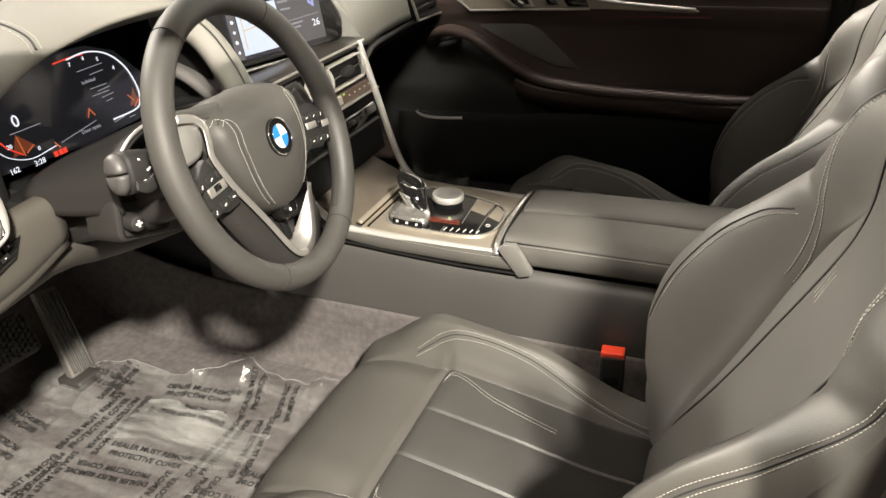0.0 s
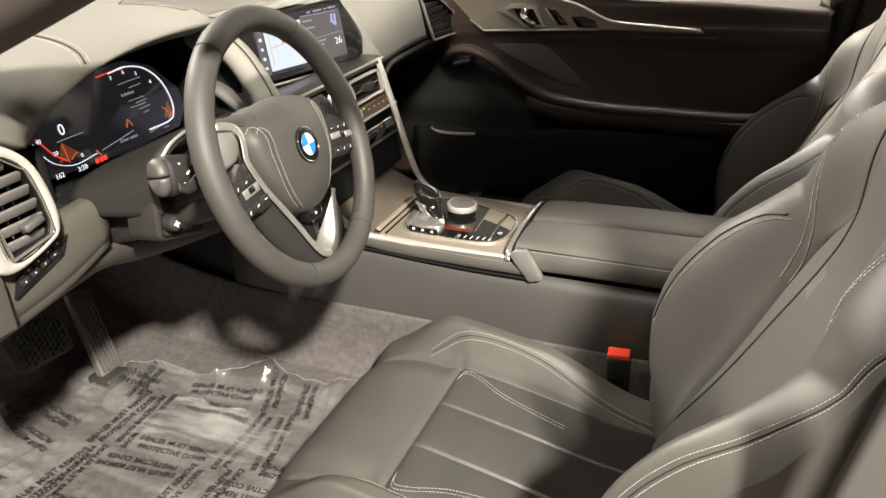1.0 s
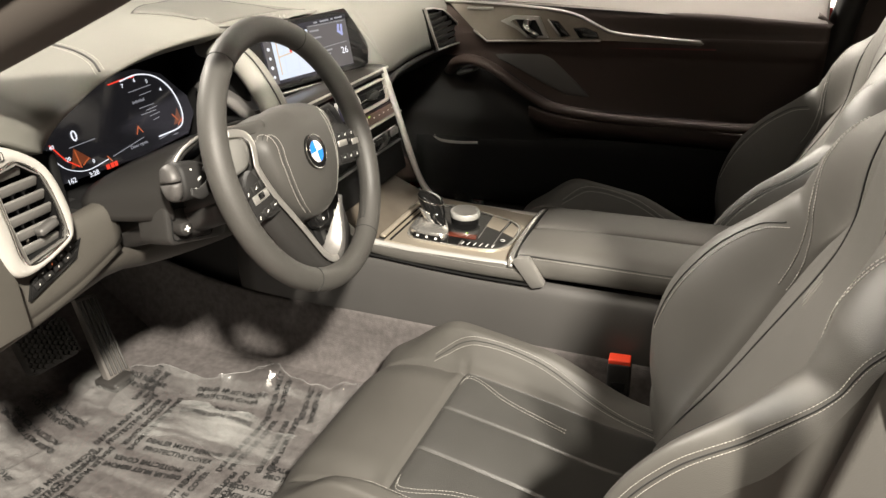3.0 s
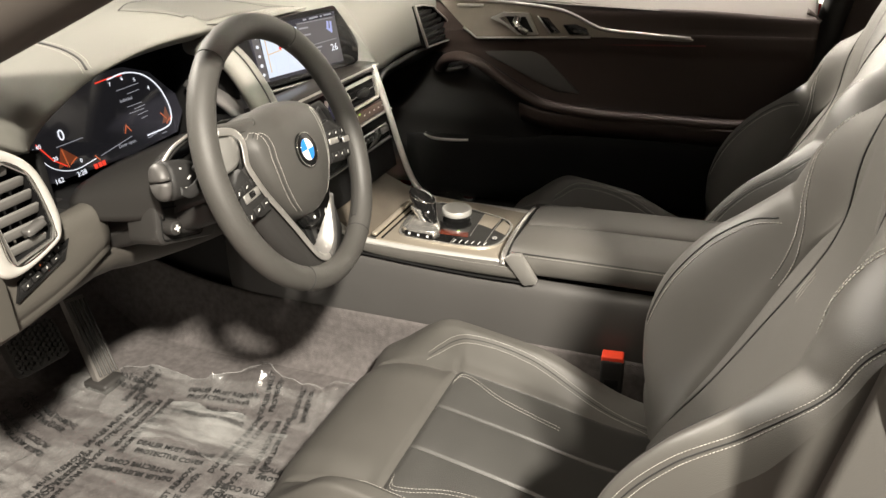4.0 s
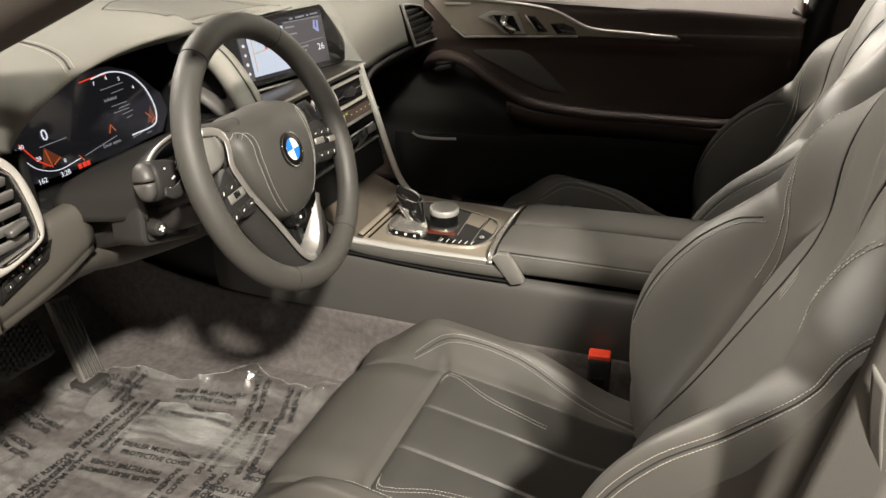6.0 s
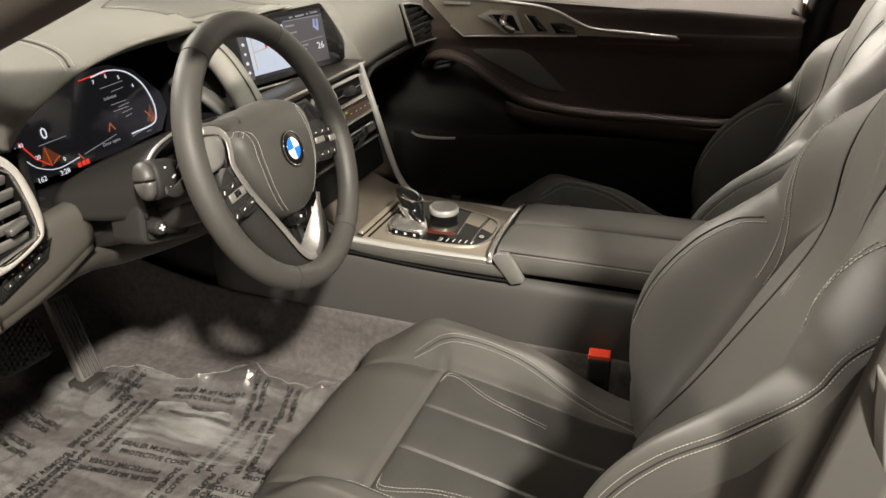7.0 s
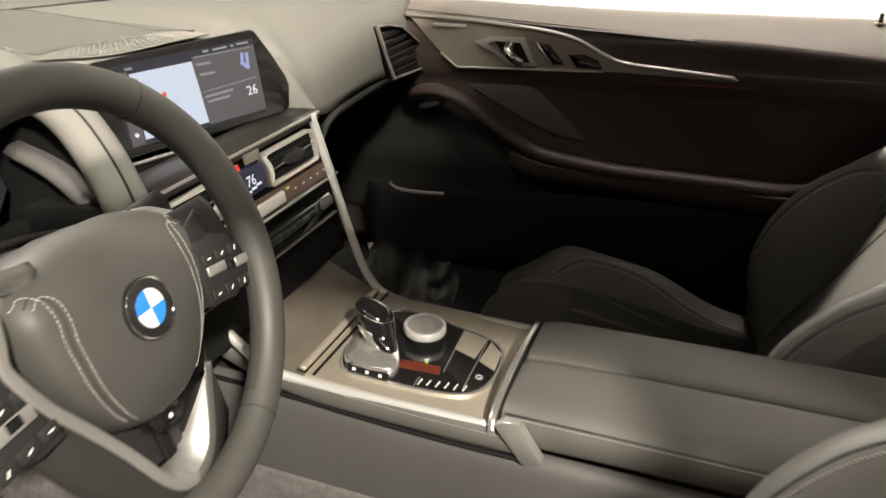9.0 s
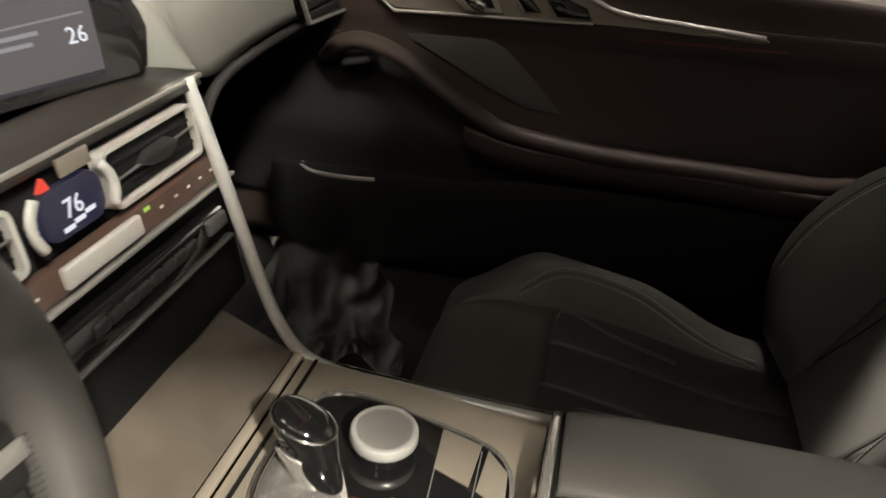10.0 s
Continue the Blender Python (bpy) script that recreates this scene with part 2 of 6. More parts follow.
def tube(path, rx, ry=None, n=10, up=(0, 0, 1), closed=False, taper=None):
    ry = ry or rx
    pts = [Vector(p) for p in path]
    rows = []
    for i, p in enumerate(pts):
        if closed:
            d = pts[(i + 1) % len(pts)] - pts[i - 1]
        else:
            d = pts[min(i + 1, len(pts) - 1)] - pts[max(i - 1, 0)]
        d.normalize()
        s = d.cross(Vector(up)).normalized()
        u = s.cross(d)
        k = taper(i / (len(pts) - 1)) if taper else 1
        rows.append([p + s * (rx * k * math.cos(2 * math.pi * j / n)) + u * (ry * k * math.sin(2 * math.pi * j / n)) for j in range(n)])
    if closed:
        rows.append(rows[0][:])
    bm = lattice(rows, closed=True, cap=not closed)
    if closed:
        bmesh.ops.remove_doubles(bm, verts=bm.verts, dist=1e-6)
    return bm


def block(size, m=Matrix(), bevel=0.002, seg=2):
    bm = bmesh.new()
    bmesh.ops.create_cube(bm, size=1)
    bmesh.ops.scale(bm, vec=size, verts=bm.verts)
    if bevel:
        bmesh.ops.bevel(bm, geom=bm.edges[:], offset=min(bevel, min(size) * 0.45), segments=seg, profile=0.5, affect="EDGES")
    bmesh.ops.transform(bm, matrix=m, verts=bm.verts)
    return bm


def plate(poly, depth, m=Matrix(), bevel=0.0, seg=2):
    """A flat polygon in the local xy plane, depth thick towards -z, with its front edge rounded."""
    bm = bmesh.new()
    top = [bm.verts.new((x, y, 0)) for x, y in poly]
    low = [bm.verts.new((x, y, -depth)) for x, y in poly]
    face = bm.faces.new(top)
    bm.faces.new(low[::-1])
    n = len(poly)
    for i in range(n):
        bm.faces.new((top[i], low[i], low[(i + 1) % n], top[(i + 1) % n]))
    if bevel:
        bmesh.ops.bevel(bm, geom=list(face.edges), offset=bevel, segments=seg, profile=0.5, affect="EDGES")
    bmesh.ops.transform(bm, matrix=m, verts=bm.verts)
    return bm


def ring_plate(outer, inner, depth, m=Matrix()):
    """A frame between two outlines of the same number of points."""
    bm = bmesh.new()
    n = len(outer)
    lo = [[bm.verts.new((x, y, z)) for x, y in p] for p, z in ((outer, 0), (inner, 0), (inner, -depth), (outer, -depth))]
    for a, b in ((0, 1), (1, 2), (2, 3), (3, 0)):
        for i in range(n):
            bm.faces.new((lo[a][i], lo[a][(i + 1) % n], lo[b][(i + 1) % n], lo[b][i]))
    bmesh.ops.transform(bm, matrix=m, verts=bm.verts)
    return bm


def rounded(w, h, r, n=5, cx=0.0, cy=0.0):
    out = []
    for sx, sy, a0 in ((1, 1, 0), (-1, 1, 90), (-1, -1, 180), (1, -1, 270)):
        for i in range(n):
            a = radians(a0 + 90 * i / (n - 1))
            out.append((cx + sx * (w / 2 - r) + r * math.cos(a), cy + sy * (h / 2 - r) + r * math.sin(a)))
    return out


def disc(r, depth, m=Matrix(), n=40, bevel=0.0):
    return plate([(r * math.cos(2 * math.pi * i / n), r * math.sin(2 * math.pi * i / n)) for i in range(n)], depth, m, bevel)


def basis(at, x, y):
    x, y = Vector(x).normalized(), Vector(y).normalized()
    z = x.cross(y).normalized()
    y = z.cross(x)
    m = Matrix((x, y, z)).transposed().to_4x4()
    m.translation = at
    return m


def join(*bms):
    out = bmesh.new()
    for b in bms:
        me = bpy.data.meshes.new("tmp")
        b.to_mesh(me)
        b.free()
        out.from_mesh(me)
        bpy.data.meshes.remove(me)
    return out


def resample(path, step):
    pts = [Vector(p) for p in path]
    out, need = [], 0.0
    for a, b in zip(pts, pts[1:]):
        l = (b - a).length
        d = need
        while d < l:
            out.append((a + (b - a) * (d / l), (b - a).normalized()))
            d += step
        need = d - l
    return out


def stitching(path, normal, step=0.0048, length=0.0032, r=0.0007):
    """A row of short threads along a path."""
    bm = bmesh.new()
    up = Vector(normal)
    for p, d in resample(path, step):
        s = d.cross(up).normalized() * r
        u = s.cross(d).normalized() * r
        a, b = p - d * length / 2, p + d * length / 2
        va = [bm.verts.new(a + q) for q in (s, u, -s, -u)]
        vb = [bm.verts.new(b + q) for q in (s, u, -s, -u)]
        for i in range(4):
            bm.faces.new((va[i], va[(i + 1) % 4], vb[(i + 1) % 4], vb[i]))
        bm.faces.new(va)
        bm.faces.new(vb)
    return bm


def lettering(text, height, m=Matrix(), depth=0.0003, align="LEFT", bold=0.0):
    cu = bpy.data.curves.new("lettering", "FONT")
    cu.body, cu.size, cu.extrude, cu.align_x, cu.resolution_u = text, height, depth, align, 2
    cu.offset = bold * height
    ob = new("lettering", cu)
    me = bpy.data.meshes.new_from_object(ob.evaluated_get(bpy.context.evaluated_depsgraph_get()))
    bm = bmesh.new()
    bm.from_mesh(me)
    bmesh.ops.transform(bm, matrix=m, verts=bm.verts)
    bpy.data.objects.remove(ob)
    bpy.data.curves.remove(cu)
    bpy.data.meshes.remove(me)
    return bm


def smooth01(a, b, x):
    t = min(1, max(0, (x - a) / (b - a)))
    return t * t * (3 - 2 * t)

# ---- showroom round the car ----
def slab(name, lo, hi, mat, label, category):
    lo, hi = Vector(lo), Vector(hi)
    ob = mesh_object(name, block(hi - lo, Matrix.Translation((lo + hi) / 2), 0), mat, False)
    return tagged(ob, label, category, kind="structure")


slab("ground", (-6, -4, -0.1), (5, 6.5, 0), TILE, "polished grey showroom floor", "floor")
slab("wall_north", (-6, 6.3, 0), (5, 6.5, 3.5), WALL, "bright white painted showroom wall", "wall")
slab("wall_south", (-6, -4, 0), (5, -3.8, 3.5), DIMWALL, "unseen showroom wall, grey to cut bounced light", "wall")
slab("wall_west", (-6, -3.8, 0), (-5.8, 6.3, 3.5), DIMWALL, "unseen showroom wall, grey to cut bounced light", "wall")
slab("wall_east", (4.8, -3.8, 0), (5, 6.3, 3.5), DIMWALL, "unseen showroom wall, grey to cut bounced light", "wall")
slab("ceiling", (-6, -4, 3.5), (5, 6.5, 3.6), DIMCEIL, "unseen showroom ceiling, darkened to cut bounced light", "ceiling")


# ---- car shell ----
CY = 1.10          # the car's middle
WY = 0.712         # the driver's middle
FLOOR = 0.245

shell = thing("coupe", (0, CY, 0.12), "red two-door car body with dark trim, driver's side open", "car")
# roof with headliner
roof = [[(x, CY + s * w, z - 0.10 * abs(s) ** 2.5) for s in (-1, -0.7, -0.3, 0, 0.3, 0.7, 1)]
        for x, w, z in ((-0.24, 0.53, 1.255), (-0.05, 0.56, 1.30), (0.35, 0.58, 1.32), (0.9, 0.54, 1.28), (1.4, 0.48, 1.16))]
part("roof", skin(roof, 20, 24, 0.03), REDPAINT, shell, "red painted roof")
lin = [[(p[0], p[1], p[2] - 0.04) for p in r] for r in roof]
part("headliner", skin(lin, 16, 20, 0.008), HEADLINER, shell, "pale cloth headliner")


def pillar(name, path, rx, ry, mat, label, n=14, up=(0, 0, 1)):
    return part(name, tube(spline(path, 18), rx, ry, n, up), mat, shell, label)


pillar("front_pillar", [(-1.02, 0.395, 0.81), (-0.72, 0.452, 0.932), (-0.50, 0.492, 1.022), (-0.26, 0.54, 1.13), (-0.05, 0.565, 1.19)], 0.05, 0.038, PILLAR, "brown cloth-covered windscreen pillar")
part("pillar_seal", tube(spline([(-1.02, 0.33, 0.82), (-0.72, 0.388, 0.945), (-0.50, 0.43, 1.04), (-0.26, 0.478, 1.15)], 16), 0.016, 0.012, 8), BLACK, shell, "black rubber door seal")
pillar("front_pillar", [(-1.02, 1.86, 0.82), (-0.72, 1.80, 0.94), (-0.50, 1.74, 1.04), (-0.26, 1.68, 1.15), (-0.05, 1.655, 1.21)], 0.045, 0.035, PILLAR, "brown cloth-covered windscreen pillar")
pillar("rail", [(-0.05, 0.555, 1.20), (0.3, 0.52, 1.22), (0.8, 0.53, 1.20), (1.3, 0.6, 1.05)], 0.04, 0.04, PILLAR, "brown cloth roof rail")
pillar("rail", [(-0.05, 1.66, 1.20), (0.3, 1.70, 1.22), (0.8, 1.68, 1.20), (1.3, 1.6, 1.05)], 0.04, 0.04, PILLAR, "brown cloth roof rail")
# windscreen
wind = [[(x, CY + s * w, z + 0.02 * (1 - s * s)) for s in (-1, -0.5, 0, 0.5, 1)] for x, w, z in ((-1.32, 0.70, 0.86), (-0.85, 0.64, 1.05), (-0.24, 0.53, 1.245))]
ws = part("windscreen", skin(wind, 12, 12), GLASS, shell, "clear raked windscreen")
ws.visible_shadow = False
# bonnet and scuttle, seen only in reflections
bon = [[(x, CY + s * w, z - 0.08 * abs(s) ** 3) for s in (-1, -0.6, 0, 0.6, 1)] for x, w, z in ((-1.36, 0.78, 0.80), (-1.8, 0.8, 0.77), (-2.5, 0.7, 0.64))]
part("bonnet", skin(bon, 12, 14, 0.02), REDPAINT, shell, "red painted bonnet")
# tub: firewall, sills, rear bulkhead
part("cowl", skin([[(x, CY + q * .72, z - .05 * q * q) for q in (-1, -.5, 0, .5, 1)] for x, z in ((-1.22, .868), (-1.30, .862), (-1.42, .82))], 8, 12, .01), BLACK, shell, "black windscreen cowl")
part("sill", block((2.3, 0.12, 0.24), Matrix.Translation((-0.15, 0.35, 0.16)), 0.03, 3), REDPAINT, shell, "red painted door sill")
part("sill_trim", block((2.2, 0.05, 0.07), Matrix.Translation((-0.15, 0.395, 0.27)), 0.015, 3), PLASTIC, shell, "black plastic sill trim")
part("sill", block((2.3, 0.12, 0.24), Matrix.Translation((-0.15, 1.93, 0.16)), 0.03, 3), REDPAINT, shell, "red painted door sill")
part("bulkhead", block((0.04, 1.5, 0.9), Matrix.Translation((-1.42, CY, 0.52)), 0.01), BLACK, shell, "black firewall")
part("rear_panel", block((0.06, 1.44, 0.55), Matrix.Translation((0.95, CY, 0.62)) @ pose(0, 0, 0, 0, 12, 0), 0.02), DOORSKIN, shell, "dark rear seat back")
part("rear_bench", block((0.5, 1.3, 0.14), Matrix.Translation((0.72, CY, 0.40)), 0.05, 3), DOORSKIN, shell, "dark leather rear bench")
part("rear_quarter", block((1.0, 0.05, 0.6), Matrix.Translation((0.70, 1.86, 0.54)), 0.02), DOORSKIN, shell, "dark rear quarter trim")
part("rear_quarter", block((0.85, 0.05, 0.7), Matrix.Translation((0.66, 0.36, 0.50)), 0.03), REDPAINT, shell, "red painted rear quarter")
pillar("centre_pillar", [(0.165, 1.865, 0.55), (0.19, 1.85, 0.80), (0.26, 1.79, 1.02), (0.34, 1.71, 1.19)], 0.03, 0.035, PLASTIC, "black centre pillar trim", up=(0, 1, 0))

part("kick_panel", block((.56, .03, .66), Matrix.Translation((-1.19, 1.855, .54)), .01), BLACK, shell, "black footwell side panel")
part("kick_panel", block((.56, .03, .40), Matrix.Translation((-1.19, .39, .42)), .01), BLACK, shell, "black footwell side panel")
# carpet
fl = tagged(mesh_object("floor", skin([[(0.9, y, 0.26 + d), (0.3, y, FLOOR + d), (-0.5, y, FLOOR + d), (-.96, y, FLOOR + 0.002 + d), (-1.12, y, 0.285 + d), (-1.28, y, 0.42 + d), (-1.40, y, 0.62)]
                                      for y, d in ((0.41, 0), (0.45, 0), (0.60, 0), (0.80, 0), (0.90, 0), (0.99, 0))], 60, 40, 0.006), CARPET), "grey-brown carpet pile in the driver's footwell", "carpet", kind="structure")
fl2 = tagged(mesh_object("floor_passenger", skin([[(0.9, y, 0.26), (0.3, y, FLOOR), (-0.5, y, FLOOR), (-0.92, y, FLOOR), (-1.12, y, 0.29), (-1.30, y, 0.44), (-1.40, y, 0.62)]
                                       for y in (1.26, 1.45, 1.65, 1.86)], 12, 30, 0.01), CARPET_SHADED), "carpet in the passenger's footwell, darkened for shade", "carpet", kind="structure")
for sgn, nm in ((-1, "tunnel_carpet"), (1, "tunnel_carpet_passenger")):
    rows = []
    for y, z in ((0.176, 0.238), (0.150, 0.262), (0.132, 0.30), (0.124, 0.345), (0.118, 0.37)):
        rows.append([(x, CY + sgn * (y + 0.02 * smooth01(-0.9, -1.3, x)), z + dz) for x, dz in ((0.6, 0), (0.0, 0), (-0.5, 0), (-0.9, 0.008), (-1.2, 0.03 + (z - 0.243) * 0.6), (-1.40, 0.2))])
    tagged(mesh_object(nm, skin(rows, 14, 30, 0.006), CARPET), "grey-brown carpet up the side of the tunnel", "carpet", kind="structure")

# ---- dashboard ----
dash = thing("dashboard", (-0.95, CY, 0.60), "grey leather dashboard with stitched seams and dark lower part", "dashboard")
prof = {
    0.38: ((-1.25, .82), (-1.05, .86), (-.90, .878), (-.80, .886), (-.72, .884), (-.683, .874), (-.677, .852)),
    0.46: ((-1.25, .84), (-1.05, .872), (-.90, .885), (-.80, .889), (-.72, .884), (-.686, .873), (-.677, .848)),
    0.515: ((-1.25, .85), (-1.05, .88), (-.90, .888), (-.80, .884), (-.73, .869), (-.697, .846), (-.690, .818)),
    0.555: ((-1.25, .858), (-1.05, .886), (-.90, .893), (-.80, .882), (-.745, .858), (-.722, .832), (-.735, .806)),
    0.60: ((-1.25, .865), (-1.05, .892), (-.90, .90), (-.80, .892), (-.742, .872), (-.716, .850), (-.745, .832)),
    0.66: ((-1.25, .87), (-1.05, .897), (-.90, .906), (-.80, .90), (-.742, .888), (-.716, .870), (-.75, .855)),
    0.76: ((-1.25, .88), (-1.05, .905), (-.90, .914), (-.80, .909), (-.742, .899), (-.716, .884), (-.75, .868)),
    0.88: ((-1.25, .885), (-1.05, .91), (-.90, .917), (-.80, .912), (-.742, .90), (-.718, .884), (-.75, .868)),
    0.925: ((-1.25, .886), (-1.05, .910), (-.90, .914), (-.81, .902), (-.766, .889), (-.744, .876), (-.756, .856)),
    0.97: ((-1.25, .887), (-1.05, .910), (-.90, .911), (-.81, .896), (-.770, .884), (-.755, .870), (-.768, .85)),
    1.10: ((-1.25, .887), (-1.05, .909), (-.90, .908), (-.81, .892), (-.766, .880), (-.728, .866), (-.738, .845)),
    1.175: ((-1.25, .886), (-1.05, .908), (-.90, .906), (-.81, .893), (-.757, .879), (-.706, .864), (-.714, .83)),
    1.205: ((-1.25, .885), (-1.05, .908), (-.90, .906), (-.80, .894), (-.742, .884), (-.700, .866), (-.700, .83)),
    1.240: ((-1.25, .884), (-1.05, .908), (-.90, .907), (-.80, .896), (-.738, .883), (-.684, .848), (-.664, .79)),
    1.270: ((-1.25, .883), (-1.05, .908), (-.90, .908), (-.80, .897), (-.738, .880), (-.686, .834), (-.653, .76)),
    1.300: ((-1.25, .882), (-1.05, .907), (-.90, .908), (-.80, .897), (-.740, .875), (-.696, .824), (-.665, .742)),
    1.36: ((-1.25, .88), (-1.05, .905), (-.90, .907), (-.80, .897), (-.74, .872), (-.70, .815), (-.682, .722)),
    1.50: ((-1.25, .875), (-1.05, .90), (-.90, .90), (-.80, .89), (-.745, .868), (-.715, .815), (-.71, .716)),
    1.64: ((-1.25, .865), (-1.05, .888), (-.90, .888), (-.80, .878), (-.755, .86), (-.725, .82), (-.722, .712)),
    1.84: ((-1.25, .82), (-1.05, .86), (-.90, .865), (-.82, .86), (-.775, .845), (-.745, .81), (-.738, .70)),
}
top_pad = part("top_pad", skin([[(x, y, z) for x, z in p] for y, p in prof.items()], 90, 40, 0.012), DASH, dash, "smooth grey leather upper pad")
corner = [[(-.702, 1.206, .838), (-.694, 1.210, .808), (-.686, 1.212, .780), (-.672, 1.214, .760)],
          [(-.673, 1.221, .834), (-.660, 1.231, .806), (-.647, 1.239, .782), (-.634, 1.243, .764)],
          [(-.684, 1.248, .832), (-.666, 1.258, .802), (-.654, 1.264, .775), (-.645, 1.266, .752)]]
part("corner_pad", skin(corner, 16, 20, .006), DASH, dash, "grey leather corner beside the screen")
# dark underside and glove box on the passenger's side
low = [[(-.645, 1.245, .70), (-.69, 1.25, .64), (-.85, 1.25, .60), (-1.15, 1.25, .60)],
       [(-.682, 1.36, .718), (-.74, 1.36, .66), (-.9, 1.36, .61), (-1.2, 1.36, .60)],
       [(-.71, 1.50, .712), (-.78, 1.50, .66), (-.92, 1.50, .61), (-1.2, 1.50, .60)],
       [(-.73, 1.68, .705), (-.80, 1.68, .66), (-.93, 1.68, .61), (-1.2, 1.68, .60)],
       [(-.738, 1.84, .695), (-.80, 1.84, .65), (-.93, 1.84, .61), (-1.2, 1.84, .60)]]
part("glove_box", skin(low, 20, 20, 0.01), PLASTIC, dash, "black plastic underside")
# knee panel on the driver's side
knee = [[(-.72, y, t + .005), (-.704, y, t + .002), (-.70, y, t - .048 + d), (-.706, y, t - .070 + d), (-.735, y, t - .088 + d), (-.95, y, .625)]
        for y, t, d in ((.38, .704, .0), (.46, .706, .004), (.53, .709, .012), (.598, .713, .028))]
part("knee_panel", skin(knee, 16, 24, 0.008), DASH_SHADED, dash, "grey leather knee panel")
knee2 = [[(-.745, y, a), (-.722, y, a - .010), (-.722, y, b), (-.74, y, b - .012), (-.79, y, b - .020), (-.95, y, b - .016)]
         for y, a, b in ((.40, .640, .622), (.50, .648, .626), (.598, .655, .634), (.68, .640, .612), (.80, .618, .588), (.90, .606, .576), (.98, .60, .57))]
part("lower_trim", skin(knee2, 14, 20, 0.008), LOWTRIM, dash, "grey lower edge under the column")
# binnacle and its display
part("binnacle", block((0.02, 0.36, 0.26), Matrix.Translation((-0.865, 0.76, 0.78)), 0.004), BLACK, dash, "black instrument binnacle")
part("binnacle_floor", skin([[(-.71, y, .712), (-.76, y, .716), (-.86, y, .70)] for y in (.585, .66, .80, .92)], 10, 10, 0.006), BLACK, dash, "black binnacle floor")
part("binnacle_side", block((0.15, 0.012, 0.16), Matrix.Translation((-0.79, 0.925, 0.78)), 0.003), BLACK, dash, "black binnacle side")
part("binnacle_side", block((0.10, 0.012, 0.10), Matrix.Translation((-0.81, 0.583, 0.74)), 0.003), BLACK, dash, "black binnacle side")
part("shelf", block((0.14, 0.11, 0.012), Matrix.Translation((-0.79, 0.56, 0.708)), 0.003), PLASTIC, dash, "black shelf beside the column")
CL = basis((-0.822, 0.757, 0.778), (0, 1, 0), (-0.14, 0, 0.99))
cl_out = [(-.152, -.028), (-.13, -.055), (.02, -.062), (.125, -.058), (.15, -.03), (.146, .0), (.105, .045), (.06, .062), (.0, .064), (-.05, .055), (-.10, .036), (-.148, .012)]
cluster = part("instrument_display", plate(cl_out, 0.012, CL, 0.002), SCREEN, dash, "dark lit digital instrument display", False)


def on(m, dz):
    return m @ Matrix.Translation((0, 0, dz))


def each(name, bms, mat, parent, label):
    """One part for every piece."""
    for bm in bms:
        part(name, bm, mat, parent, label, False)


def strokes(segs, w, m):
    return [block(((Vector(b) - Vector(a)).length + w, w, 0.0004), m @ basis(((a[0] + b[0]) / 2, (a[1] + b[1]) / 2, 0), (b[0] - a[0], b[1] - a[1], 0), (a[1] - b[1], b[0] - a[0], 0)), 0) for a, b in segs]


C2 = on(CL, 0.0015)
part("scale_arc", tube([C2 @ q for q in spline([(.02, .052, 0), (.055, .054, 0), (.088, .044, 0), (.112, .02, 0), (.122, -.012, 0), (.118, -.034, 0), (.104, -.043, 0), (.06, -.044, 0)], 60)], 0.0011, n=6), G_WHITE, cluster, "white lit scale arc")
part("scale_arc", tube([C2 @ q for q in spline([(-.135, -.004, 0), (-.129, -.020, 0), (-.114, -.038, 0), (-.085, -.049, 0), (-.045, -.046, 0)], 40)], 0.0006, n=6), G_WHITE, cluster, "white lit scale arc")
each("red_arc", strokes([((-.002, .052), (.028, .0535)), ((.028, .0535), (.048, .0525)), ((.119, -.030), (.116, -.036)), ((-.128, .0), (-.112, -.026)), ((-.112, -.026), (-.095, -.04))], 0.0018, C2), G_RED, cluster, "red lit arc")
each("needle", strokes([((-.092, -.042), (-.094, -.018)), ((-.088, -.04), (-.076, -.034)), ((.108, -.03), (.10, -.02)), ((.115, -.032), (.106, -.038)), ((-.045, -.062 + .02), (-.04, -.05)), ((.02, -.028), (.026, -.018)), ((.026, -.018), (.032, -.028))], 0.0017, C2), G_ORANGE, cluster, "orange lit needles")
EMBER = glow("display_ember", (1.0, 0.25, 0.1), 0.14)
part("gauge_sector", plate([(-.108, -.040), (-.094, -.014), (-.072, -.036)], .0003, on(CL, 0.0009)), EMBER, cluster, "dim orange gauge sector", False)
part("gauge_sector", plate([(.098, -.036), (.114, -.012), (.117, -.036)], .0003, on(CL, 0.0009)), EMBER, cluster, "dim orange gauge sector", False)
part("speed_digit", lettering("0", 0.022, C2 @ Matrix.Translation((-.092, -.006, 0))), G_WHITE, cluster, "white lit digit")
part("clock_digits", lettering("3:28", 0.010, C2 @ Matrix.Translation((-.085, -.060, 0))), G_WHITE, cluster, "white lit clock")
part("trip_digits", lettering("162", 0.010, C2 @ Matrix.Translation((-.122, -.058, 0))), G_WHITE, cluster, "white lit digits")
part("warning_text", lettering("Door open.", 0.0075, C2 @ Matrix.Translation((.0, -.046, 0))), G_GREY, cluster, "white lit text")
part("mode_text", lettering("Individual", 0.0065, C2 @ Matrix.Translation((.03, .015, 0))), G_GREY, cluster, "grey lit text")
